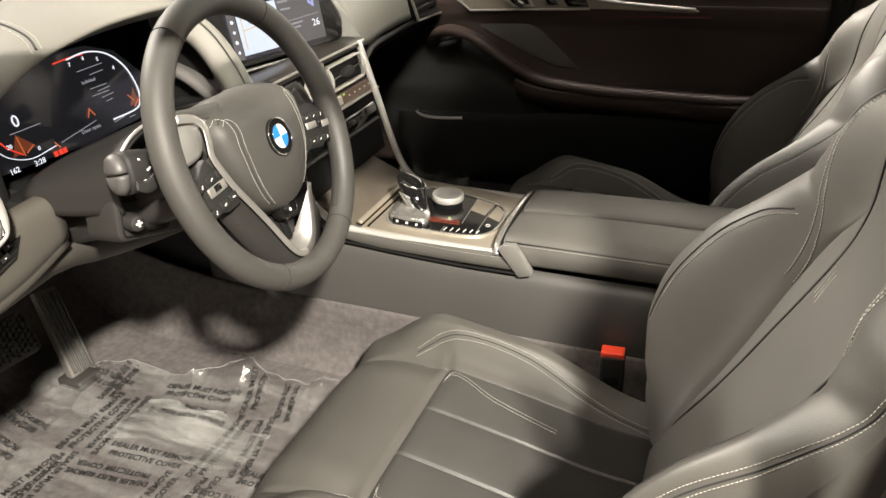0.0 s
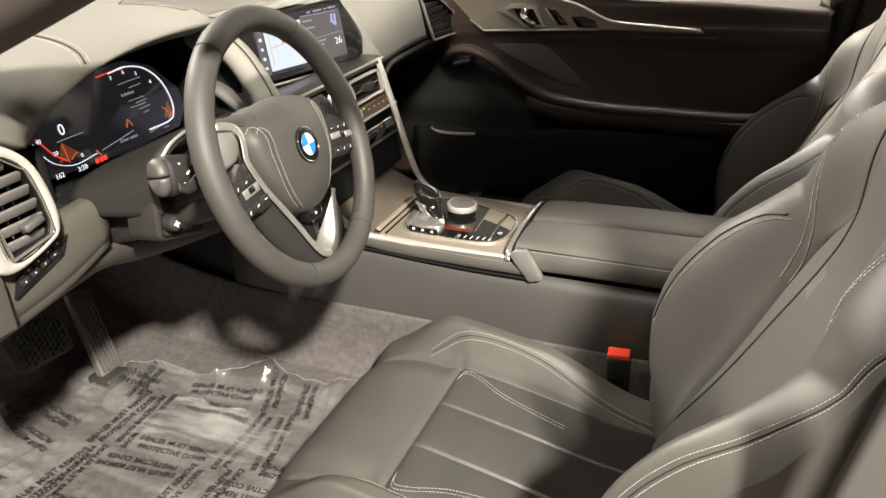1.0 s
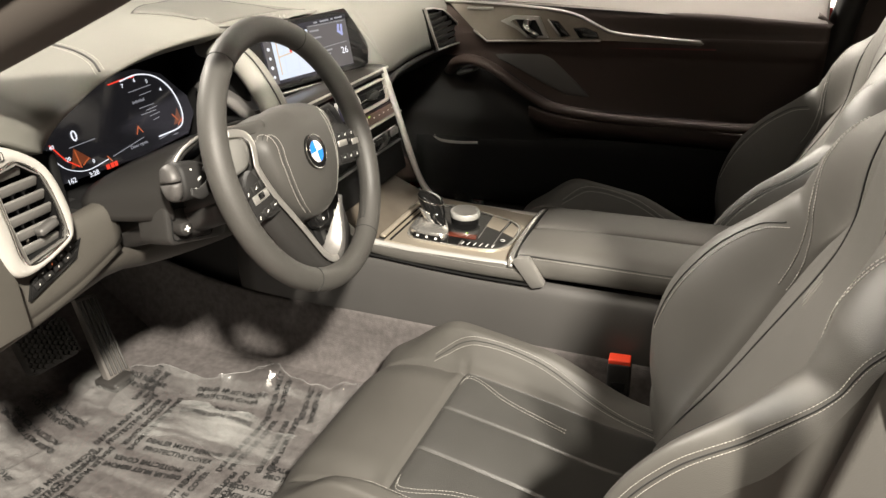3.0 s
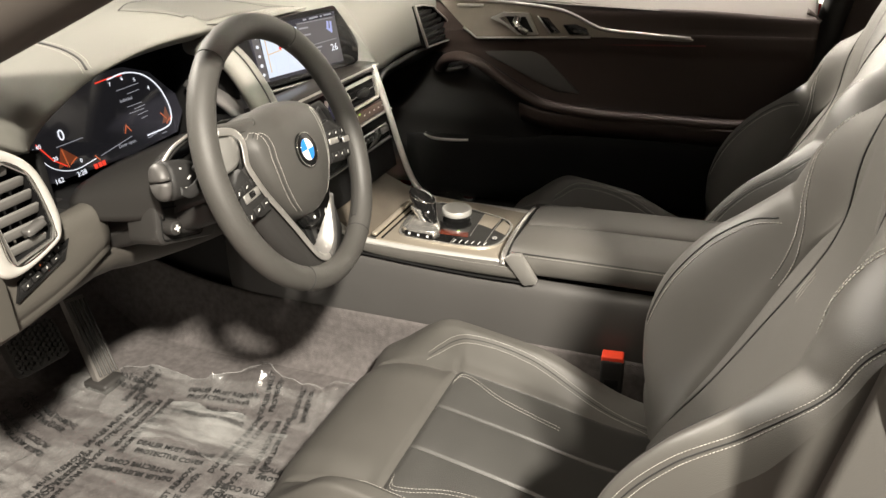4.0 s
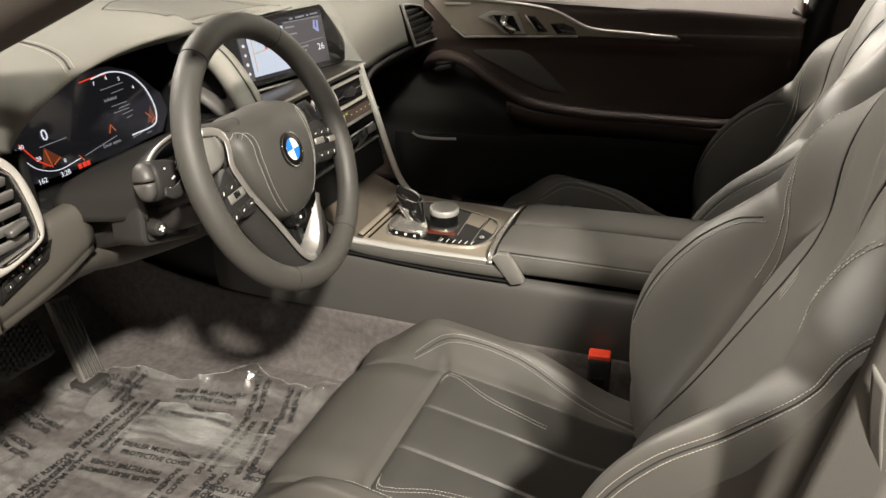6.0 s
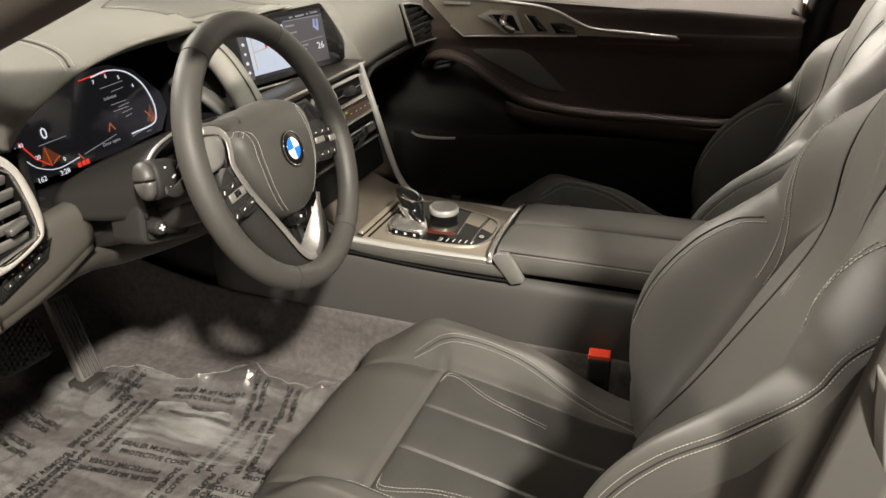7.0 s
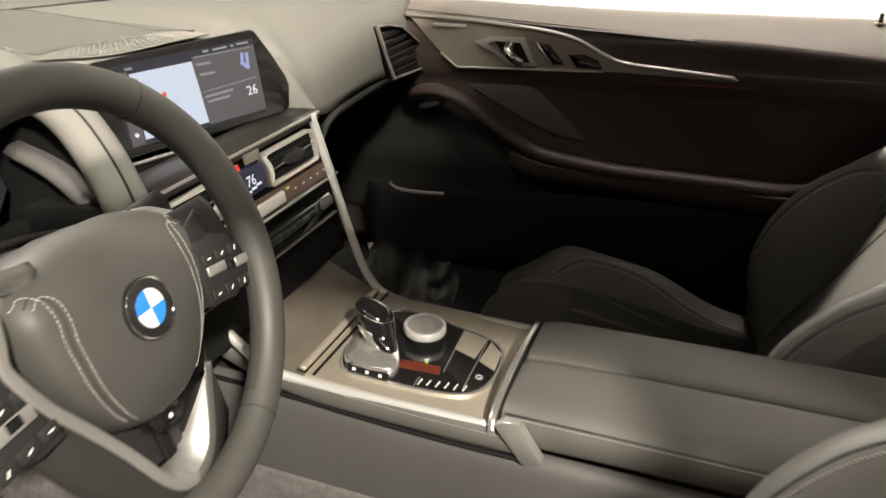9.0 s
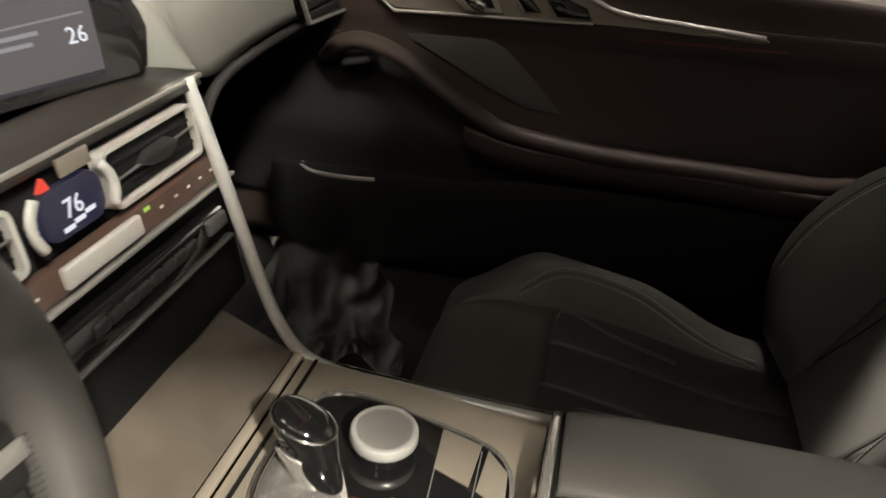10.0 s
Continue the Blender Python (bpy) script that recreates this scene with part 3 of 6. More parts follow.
each("text_bar", strokes([((.03, .033), (.075, .034)), ((.048, .024), (.072, .025)), ((.052, .000), (.074, .001)), ((.055, -.010), (.076, -.009)), ((.060, -.017), (.072, -.016)), ((.04, .006), (.07, .006)), ((.04, -.004), (.07, -.004)), ((-.10, -.012), (-.055, -.012)), ((-.035, -.045), (.03, -.036)), ((.06, -.048), (.08, -.046)), ((.09, -.05), (.10, -.05))], 0.0010, C2), G_GREY, cluster, "grey lit lines")
each("scale_digit", [*[lettering(c, 0.008, C2 @ Matrix.Translation((x, y, 0))) for c, x, y in (("7", .02, .042), ("6", .045, .045), ("5", .068, .038), ("4", .09, .02), ("40", -.13, -.006), ("20", -.112, -.028), ("0", -.072, -.043))]], G_WHITE, cluster, "white lit scale digits")
each("warning_light", [*[block((.006, .007, .0004), C2 @ Matrix.Translation((x, -.056, 0)), 0) for x in (-.05, -.042, -.035)]], G_RED, cluster, "red lit warning lights")
# leather arm between binnacle and centre stack
arm = [(-.770, .905, .862), (-.728, .905, .855), (-.69, .903, .83), (-.655, .897, .785), (-.632, .888, .745), (-.622, .88, .715)]
part("leather_arm", tube(spline(arm, 24), 0.024, 0.02, 16, (1, 0, 0.4)), DASH, dash, "grey leather arm beside the binnacle")
st = [Vector(p) + V(.0185, -.009, .012) for p in arm]
part("seam", tube(spline(st, 40), .0013, n=6), SEAM, dash, "dark seam line")
arm2 = [(-.80, .93, .79), (-.74, .925, .77), (-.68, .915, .73), (-.64, .90, .68)]
part("arm_lower", tube(spline(arm2, 12), 0.03, 0.012, 10, (1, 0, .4)), GREYPLASTIC, dash, "grey plastic arm")

SC = basis((-0.690, 1.105, 0.8135), (0.30, 1, 0), (-0.25, 0, 1))       # turned towards the driver
# seams laid on the pad's surface
bpy.context.view_layer.update()


def drape(ob, x, y, lift=.001):
    """The point of ob under (x, y), lifted a little."""
    base = base_of(ob)
    hit, place, normal, _ = ob.ray_cast(V(x, y, 3) - base, V(0, 0, -1))
    return place + base + normal * lift if hit else V(x, y, .875)


def pad_line(pts, n, lift=.001):
    return [drape(top_pad, p.x, p.y, lift) for p in spline([(x, y, 0) for x, y in pts], n)]


S1 = ((-.722, .652), (-.745, .662), (-.80, .670), (-.90, .674), (-1.05, .678), (-1.15, .680))
part("seam", tube(pad_line(S1, 60, .0004), 0.0016, n=6), SEAM, dash, "dark seam line")
for off in (.007, -.007):
    part("stitching", stitching(pad_line([(x, y + off) for x, y in S1], 60, .0008), (0, 0, 1), .0045, .003, .0003), STITCH, dash, "pale stitching")
S2L = ((-.913, 1.045), (-.905, 1.08), (-.888, 1.18), (-.850, 1.30), (-.82, 1.40), (-.80, 1.50))
part("seam", tube(pad_line(S2L, 70, .0004), 0.0016, n=6), SEAM, dash, "dark seam line")
S3L = ((-.745, 1.158), (-.772, 1.112), (-.856, 1.062), (-.916, 1.040), (-.905, .935), (-.843, .843))
for a, b in zip(S3L, S3L[1:]):
    part("seam", tube([drape(top_pad, a[0] + (b[0] - a[0]) * k / 12, a[1] + (b[1] - a[1]) * k / 12, .0006) for k in range(13)], 0.0012, n=6), SEAM, dash, "dark seam line")
near_edge = ((-.748, .872), (-.768, .96), (-.768, 1.04), (-.763, 1.10), (-.748, 1.15))
far_edge = ((-.843, .843), (-.905, .935), (-.916, 1.040), (-.856, 1.062), (-.752, 1.152))
hud = [pad_line([(a[0] + (b[0] - a[0]) * k, a[1] + (b[1] - a[1]) * k) for a, b in zip(near_edge, far_edge)], 16, .0012) for k in (.02, .2, .4, .6, .8, .98)]
part("head_up_cover", skin(hud, 16, 24, .0008), HUD, dash, "matt darker grey head-up display cover")
# speaker grille on the pad
g_far = pad_line([(-.752, .895), (-.765, .96), (-.765, 1.04), (-.760, 1.10), (-.752, 1.132)], 45, .0018)
g_near = [p + V(0, 0, .002) for p in spline([(-.749, .903, .886), (-.757, .950, .8785), SC @ V(-.10, .0625, -.013), SC @ V(-.01, .0650, -.013), SC @ V(.028, .0655, -.013)], 45)]
part("grille_bed", skin([g_far[::4], g_near[::4]], 4, 44, .0005), GREYPLASTIC, dash, "grey grille bed")
part("grille", join(*[tube([a.lerp(b, k / 5) + V(0, 0, .0008) for a, b in zip(g_far, g_near)], .0014, n=5) for k in range(6)], *[tube([a + V(0, 0, .0009), b + V(0, 0, .0009)], .0013, n=5) for a, b in zip(g_far, g_near)]), DASH, dash, "perforated grey speaker grille")

# ---- air vents ----


def vent(name, outer, m, slats, tilt, label, inset=.86, slat=None):
    """Outer outline in the local plane, driver-facing. Frame, dark box, slats, thumb tab."""
    v = thing(name, m.translation, label, "air vent", "air vents")
    c = Vector((sum(p[0] for p in outer) / len(outer), sum(p[1] for p in outer) / len(outer)))
    inner = [tuple(c + (Vector(p) - c) * inset) for p in outer]
    part("frame", ring_plate(outer, inner, 0.005, m), SATIN, v, "satin silver surround", False)
    part("box", plate(inner, 0.003, on(m, -.045)), BLACK, v, "black duct", False)
    part("duct_wall", ring_plate([tuple(c + (Vector(p) - c) * (inset + .01)) for p in outer], inner, 0.05, on(m, -.002)), BLACK, v, "", False)
    ys = [p[1] for p in inner]
    for i in range(slats):
        y = min(ys) + (max(ys) - min(ys)) * (i + 0.6) / (slats + 0.1)
        xs = []
        for a, b in zip(inner, inner[1:] + inner[:1]):
            if (a[1] - y) * (b[1] - y) < 0:
                xs.append(a[0] + (b[0] - a[0]) * (y - a[1]) / (b[1] - a[1]))
        if len(xs) >= 2:
            w = max(xs) - min(xs)
            part("slat", block((w, .013, .004), m @ pose((max(xs) + min(xs)) / 2, y, -.012, tilt, 0, 0), .0015), slat or SLAT, v)
    return v


# outer vents
ML = basis((-0.670, 0.480, 0.765), (0, 1, 0), (-0.05, 0, 1))
VL_IN = [(-.039, .053), (-.008, .057), (.016, .036), (.024, .001), (.026, -.031), (.020, -.044), (-.031, -.052), (-.037, .0)]
vl = vent("air_vent", VL_IN, ML, 6, 24, "silver-framed outer air vent with grey slats on the dash", .97)
part("thumb_tab", block((.026, .009, .014), ML @ pose(.004, -.022, -.003, 0, 0, 12), .003), SMOKE, vl, "smoked silver thumb tab")
for i in range(4):
    part("fin", block((.0025, .095, .012), ML @ pose(-.026 + .014 * i, .0, -.03), .0005), BLACK, vl, "black upright fin")
MR = basis((-0.706, 1.715, 0.752), (0, 1, 0), (-0.06, 0, 1))
vr = vent("air_vent", [(-.112, .062), (-.070, .058), (-.005, .045), (.075, .0), (.098, -.025), (.098, -.055), (-.06, -.046), (-.078, -.01)], MR, 7, 20, "silver-framed outer air vent with black slats beside the door", .92, PLASTIC)
# silver surround reaching from the driver's vent to the door
SU = basis((-0.672, 0.480, 0.765), (0, 1, 0), (-0.05, 0, 1))
su_o = [(-.078, .090), (-.030, .083), (.004, .066), (.028, .040), (.039, .0), (.038, -.035), (.020, -.053), (-.042, -.064), (-.062, -.02)]
su_i = [(-.0395, .0535), (-.026, .0550), (-.006, .0575), (.0165, .0365), (.0245, .001), (.0265, -.0300), (.0205, -.0445), (-.0315, -.0525), (-.0375, .0)]
so, si = ([(q.x, q.y) for q in spline([(x, y, 0) for x, y in o + o[:1]], 64)[:-1]] for o in (su_o, su_i))
lip = [[SU @ V(a[0] + (b[0] - a[0]) * k, a[1] + (b[1] - a[1]) * k, z) for a, b in zip(so, si)] for k, z in ((0, -.05), (0, -.006), (.06, -.002), (.2, .0008), (.5, .0022), (.85, .0012), (.97, -.001), (1.0, -.005), (1.0, -.045))]
part("surround", lattice(lip, True), VENTRING, dash, "satin silver vent surround")
part("surround_edge", tube([on(SU, .001) @ V(x, y, 0) for x, y in si], .0011, n=6, closed=True, up=(1, 0, 0)), CHROME, dash, "bright inner edge")
part("side_wall", plate([(-.12, .075), (-.070, .080), (-.025, .078), (.006, .058), (.027, .036), (.038, .0), (.036, -.035), (.016, -.050), (-.040, -.060), (-.12, -.062)], .05, on(SU, -.055)), DASH, dash, "grey leather dash end", False)
part("door_end_pad", plate([(-.16, .07), (-.078, .062), (-.062, .0), (-.046, -.066), (-.05, -.125), (-.16, -.125)], 0.03, on(SU, -.002), .006), DASH_SHADED, dash, "grey leather dash end", True, 40)
part("vent_icon", tube([on(SU, .0035) @ V(x - .028, y + .069, 0) for x, y in rounded(.016, .009, .002)], .0005, n=5, closed=True, up=(1, 0, 0)), PLASTIC, dash, "small dark outlined symbol")
for k in (-.004, 0, .004):
    part("vent_icon_bar", block((.0018, .0045, .0006), on(SU, .0035) @ Matrix.Translation((-.028 + k, .069, 0)), 0), PLASTIC, dash, "small dark bar", False)
# light switches
LP = basis((-0.689, 0.493, 0.684), (0, 1, 0), (-.12, 0, 1))
sw = thing("light_switch_panel", (-0.695, 0.50, 0.677), "black switch panel with small white symbols", "switch panel")
part("plate", plate([(.045, .019), (.030, -.002), (-.044, -.022), (-.034, .0)], 0.008, LP, .001), PIANO, sw, "gloss black plate", True, 40)
for i in range(4):
    for j in range(2):
        x, y = -.020 + .015 * i - .008 * j, .003 + .0042 * i - .0105 * j
        part("button", block((.012, .0075, .003), LP @ pose(x, y, .001, 0, 0, 15), .001), PLASTIC, sw)
        part("symbol", block((.0024, .0009, .0004), LP @ pose(x, y, .0026, 0, 0, 15 + 60 * ((i + j) % 2)), 0), G_ORANGE if (i, j) == (1, 0) else WHITEMARK, sw, "lit amber symbol" if (i, j) == (1, 0) else "white symbol", False)

# ---- centre stack ----
SC_SILL = SC @ Matrix.Translation((0, -.053, .004))
stack = thing("centre_stack", (-0.66, 1.07, 0.57), "black centre stack with air vents, climate display and switches", "centre stack")
SF = basis((-0.633, 1.07, 0.752), (0, 1, 0), (-0.15, 0, 1))       # face of the stack, y up from its top edge
part("body", block((.37, .21, .14), SF @ Matrix.Translation((0, -.095, -.075)), .004), BLACK, stack, "matt black body")
part("top_ledge", skin([[(-.678, y, .766), (-.662, y, .768), (-.636, y, .764), (-.628, y, .752)] for y in (.885, .97, 1.1, 1.245)], 8, 10, .006), LEDGE, stack, "dark satin ledge under the screen")
part("screen_sill", tube([SC_SILL @ V(x, 0, 0) for x in (-.14, 0, .108)], .0022, n=6), GREYPLASTIC, stack, "thin grey sill under the screen")
part("ledge_strip", block((.36, .004, .004), on(SF, .002) @ Matrix.Translation((0, .006, 0)), .001), SATIN, stack, "thin silver strip")


def mid_vent(x0, x1, y0, y1):
    cx, cy, w, h = (x0 + x1) / 2, (y0 + y1) / 2, x1 - x0, y1 - y0
    part("vent_frame", ring_plate(rounded(w, h, .007, 4, cx, cy), rounded(w - .0072, h - .0064, .004, 4, cx, cy), .012, on(SF, .008)), VENTRING, stack, "bright silver vent frame", False)
    part("vent_box", block((w - .010, h - .010, .004), SF @ Matrix.Translation((cx, cy, .0005)), .001), BLACK, stack, "black duct")
    for k in (-1, 1):
        part("vent_slat", block((w - .012, .0022, .006), on(SF, .002) @ pose(cx, cy + k * h * .2, 0, 15, 0, 0), .001), BLACK, stack)
    part("vent_bar", block((w - .010, .0014, .003), on(SF, .006) @ pose(cx, cy, 0, 0, 0, 3), .0005), SMOKE, stack, "thin silver vane edge")
    tab = [(-.026, -.001), (-.014, .006), (.010, .0085), (.018, .004), (.024, .0015), (.018, -.0035), (.008, -.0085), (-.014, -.006)]
    part("vent_tab", plate([(cx + .004 + x, cy + y) for x, y in tab], .010, on(SF, .010), .002), PLASTIC, stack, "black thumb tab", True, 40)


mid_vent(.032, .150, -.052, -.008)
mid_vent(-.172, -.052, -.052, -.008)
# climate display between the vents
part("climate_display", plate(rounded(.058, .034, .012, 5, -.005, -.029), .006, on(SF, .010), .002), G_NAVY, stack, "dark blue lit climate display", True, 40)
each("display_bar", [*[block((.010, .003, .0005), on(SF, .0105) @ Matrix.Translation((-.016 + .011 * i, -.040 + .002 * i, 0)), 0) for i in range(3)], lettering("76", .018, on(SF, .0105) @ Matrix.Translation((-.016, -.034, 0)))], G_WHITE, stack, "white lit digits")
part("display_cheek", tube(spline([on(SF, .010) @ V(x, y, 0) for x, y in ((.026, -.012), (.033, -.022), (.034, -.034), (.030, -.044))], 10), .0038, n=8), BRIGHT, stack, "silver bracket")
part("display_cheek", tube(spline([on(SF, .010) @ V(x, y, 0) for x, y in ((-.036, -.012), (-.043, -.022), (-.044, -.034), (-.040, -.044))], 10), .0038, n=8), BRIGHT, stack, "silver bracket")
part("hazard_button", plate([(-.029, -.011), (-.020, -.011), (-.023, -.003)], .004, on(SF, .010)), G_RED, stack, "red hazard button", False)
part("hazard_plate", block((.03, .012, .003), on(SF, .009) @ Matrix.Translation((.006, -.003, 0)), .001), DECOR, stack, "silver switch plate")
# switch strip
part("switch_strip", plate([(-.175, -.058), (.172, -.058), (.178, -.078), (-.178, -.078)], .012, on(SF, .010), .002), STRIP, stack, "dark red-brown satin switch strip", True, 40)
part("seek_bar", block((.082, .0155, .006), on(SF, .012) @ Matrix.Translation((.004, -.0665, 0)), .002), VENTRING, stack, "bright silver bar")
each("symbol", [*[block((.0042, .0020, .0004), on(SF, .0105) @ Matrix.Translation((x, -.067, 0)), 0) for x in (.075, .095, .113, .131, .148, -.06, -.08, -.10, -.12)]], WHITEMARK, stack, "white symbols")
part("tell_tale", block((.007, .003, .0005), on(SF, .0106) @ Matrix.Translation((.058, -.061, 0)), 0), G_GREEN, stack, "green tell-tale", False)
part("strip_edge", block((.356, .0035, .012), on(SF, .008) @ Matrix.Translation((0, -.081, 0)), .001), SATIN, stack, "silver lower edge")
# radio strip
part("radio_panel", block((.30, .030, .02), on(SF, .0) @ Matrix.Translation((.005, -.116, 0)), .004), PIANO, stack, "gloss black button panel")
for i in range(8):
    part("button", block((.015, .010, .006), on(SF, .010) @ Matrix.Translation((-.02 + .0165 * i, -.113, 0)), .002), PLASTIC, stack)
part("volume_key", block((.03, .014, .008), on(SF, .010) @ Matrix.Translation((.136, -.111, 0)), .003), GREYPLASTIC, stack, "grey rocker key")
part("panel_lip", block((.31, .003, .01), on(SF, .006) @ Matrix.Translation((.005, -.133, 0)), .001), GREYPLASTIC, stack, "grey lip")

# ---- centre screen ----
scr = thing("centre_screen", SC.translation, "wide black dashboard screen showing a map and a list", "screen")
part("housing", plate([(-.165, -.047), (.098, -.045), (.110, -.040), (.119, -.012), (.117, .0), (.102, .030), (.087, .060), (.081, .0645), (-.13, .060), (-.152, .050), (-.165, -.01)], .014, SC, .002), PIANO, scr, "gloss black housing", True, 40)
part("housing_edge", tube([SC @ V(x, y, .0) for x, y in ((-.165, -.046), (-.165, -.01), (-.153, .048))], .0018, n=6), GREYPLASTIC, scr, "thin grey edge")
disp = part("display", plate([(-.120, -.037), (.072, -.037), (.079, .054), (-.116, .052)], .001, on(SC, .0012)), SCREEN, scr, "dark lit display", False)
S2 = on(SC, .0018)
part("map", plate([(-.100, -.031), (-.0155, -.031), (-.0155, .041), (-.096, .041)], .0004, S2), G_MAP, disp, "pale blue map", False)
each("road", strokes([((-.098, -.024), (-.017, -.017)), ((-.055, -.029), (-.040, .039)), ((-.094, .020), (-.017, .012)), ((-.082, -.029), (-.074, .039))], .0006, on(S2, .0004)), glow("display_road", (.78, .85, .97), .8), disp, "pale roads")
each("road", strokes([((-.092, -.022), (-.088, .034)), ((-.088, .006), (-.060, .009))], .0018, on(S2, .0003)), glow("display_amber_road", (.95, .70, .42), .7), disp, "amber main road")
part("road_marker", disc(.0026, .0003, on(S2, .0008) @ Matrix.Translation((-.062, .012, 0)), 16), G_RED, disp, "red position marker", False)
part("side_bar", plate([(-.117, -.036), (-.1015, -.036), (-.098, .044), (-.113, .044)], .0004, S2), G_PANEL, disp, "dark icon column", False)
for i in range(5):
    y = -.024 + .0152 * i
    part("icon", disc(.0030, .0003, on(S2, .0006) @ Matrix.Translation((-.109 + .05 * (y + .024), y, 0)), 10 if i % 2 else 4), G_WHITE, disp, "white icons", False)
part("panel", plate([(-.0145, -.034), (.071, -.034), (.077, .046), (-.0145, .046)], .0004, S2), G_PANEL, disp, "dark list panel", False)
each("panel_line", strokes([((-.011, .004), (.067, .007)), ((-.011, .0445), (.070, .0435))], .0011, on(S2, .0005)), G_GREY, disp, "grey divider lines")
each("text_bar", strokes([((-.010, .036), (.008, .0355)), ((-.008, .024), (.010, .0235)), ((-.010, -.002), (.028, -.001)), ((-.008, -.008), (.022, -.0075)), ((.018, .049), (.036, .0495)), ((.044, .0495), (.046, .0495)), ((.053, .050), (.068, .050)), ((-.098, .0465), (-.092, .0465)), ((.004, .049), (.009, .049))], .0028, on(S2, .0005)), G_GREY, disp, "grey text lines")
part("digits", lettering("26", .0165, on(S2, .0006) @ Matrix.Translation((.049, -.0125, 0))), G_WHITE, disp, "white lit digits", False)
each("figure", strokes([((.056, .037), (.053, .027)), ((.053, .027), (.060, .021)), ((.060, .021), (.063, .036))], .0045, on(S2, .0006)), glow("display_lilac", (.42, .46, .85), .8), disp, "lilac lit symbol")

# ---- centre console ----
cons = thing("centre_console", (-0.25, CY, 0.25), "grey leather centre console with metal gear panel", "centre console")
for sgn in (-1, 1):
    # side panel, upper roll and groove
    rows = [[(x, CY + sgn * (w - .004 * smooth01(-.5, -1.1, x)), z + .012 * smooth01(-.35, -.62, x)) for x in (.35, .0, -.3, -.6, -.85)]
            for w, z in ((.100, .482), (.108, .478), (.117, .465), (.122, .43), (.1235, .39), (.1225, .352), (.115, .346))]
    part("side_panel", skin(rows, 20, 24, .004), GREYPLASTIC, cons, "smooth grey side panel")
    part("groove", tube(spline([(x, CY + sgn * .1165, .4800 + .012 * smooth01(-.35, -.62, x)) for x in (-.252, -.35, -.45, -.55, -.66)], 30), .0032, .0022, 8), BLACK, cons, "dark groove under the leather roll")
    roll = [[(x, CY + sgn * w, z + .012 * smooth01(-.35, -.62, x) + .05 * smooth01(-.58, -.70, x)) for x in (-.255, -.40, -.55, -.66)]
            for w, z in ((.100, .509), (.110, .507), (.1165, .499), (.118, .49), (.115, .4835), (.105, .482))]
    part("leather_roll", skin(roll, 16, 24, .003), LEATHER, cons, "grey leather roll")
    part("stitching", stitching(spline([(x, CY + sgn * .1155, .5035 + .012 * smooth01(-.35, -.62, x)) for x in (-.27, -.36, -.45, -.55)], 30), (0, sgn, 1), .0042, .003, .00032), STITCH, cons, "fine pale stitching")
    # bright edge strip, from the stack down and along the gear panel
    if sgn > 0:
        path = [(-.634, 1.232, .760), (-.618, 1.228, .715), (-.600, 1.224, .66), (-.578, 1.22, .59), (-.560, 1.215, .548), (-.540, 1.211, .522), (-.520, 1.209, .511), (-.49, 1.207, .506), (-.42, 1.204, .505), (-.30, 1.201, .504)]
    else:
        path = [(-.655, .955, .66), (-.635, .968, .60), (-.605, .978, .555), (-.575, .986, .522), (-.54, .991, .511), (-.47, .993, .507), (-.38, .995, .505), (-.30, .996, .504)]
    part("edge_strip", tube(spline(path, 60), .0065, .006, 10, (1, 0, 0)), BRIGHT, cons, "satin silver edge strip")
part("stack_cheek", block((.30, .02, .30), Matrix.Translation((-.84, 1.243, .60)), .006), BLACK, cons, "black cheek beside the stack")
part("tunnel_cover", block((.72, .212, .32), Matrix.Translation((-1.02, CY, .43)), .01), PLASTIC, cons, "black plastic tunnel cover")
# gear panel
GP = basis((-.42, CY, .512), (1, 0, -.06), (0, 1, 0))
part("gear_panel", plate([(-.110, -.105), (.118, -.105), (.118, .103), (-.110, .105)], .02, GP, .003), GEARTRIM_LIT, cons, "satin metal panel brightened for reflected light", True, 40)
part("panel_gap", block((.003, .208, .002), on(GP, .0008) @ Matrix.Translation((-.098, 0, 0)), 0), BLACK, cons, "dark joint", False)
tray = plate([(-.150, -.108), (.0, -.105), (.0, .106), (-.150, .118)], .012, basis((-.540, CY, .5215), (1, 0, -.40), (0, 1, 0)), .003)
part("tray_lid", tray, LID, cons, "brushed metal sliding lid", True, 40)
part("lid_lip", block((.009, .205, .006), Matrix.Translation((-.534, CY, .5225)) @ pose(0, 0, 0, 0, 12, 0), .002), GEARTRIM_LIT, cons, "pale metal lid edge")
ins0 = [(-.058, -.083), (-.076, -.072), (-.086, -.034), (-.084, .018), (-.075, .056), (-.056, .070), (-.020, .070), (.030, .060), (.068, .051), (.088, .036), (.097, .010), (.097, -.030), (.088, -.056), (.066, -.071), (.020, -.079)]
ins = [(q.x, q.y) for q in spline([(x, y, 0) for x, y in ins0 + ins0[:1]], 76)[:-1]]
part("insert_ring", ring_plate([(x * 1.04, y * 1.045) for x, y in ins], ins, .006, on(GP, .0035)), POLISHED, cons, "bright chrome ring", False)
part("insert", plate(ins, .004, on(GP, .0016)), PIANO, cons, "gloss black insert", False)
each("key_joint", [block((.0010, h, .0008), on(GP, .0021) @ pose(x, y, 0, 0, 0, a), 0) for x, y, h, a in ((.037, .010, .094, 4), (.071, -.008, .104, 2), (.018, -.066, .018, 0))], SATIN, cons, "thin key joints")
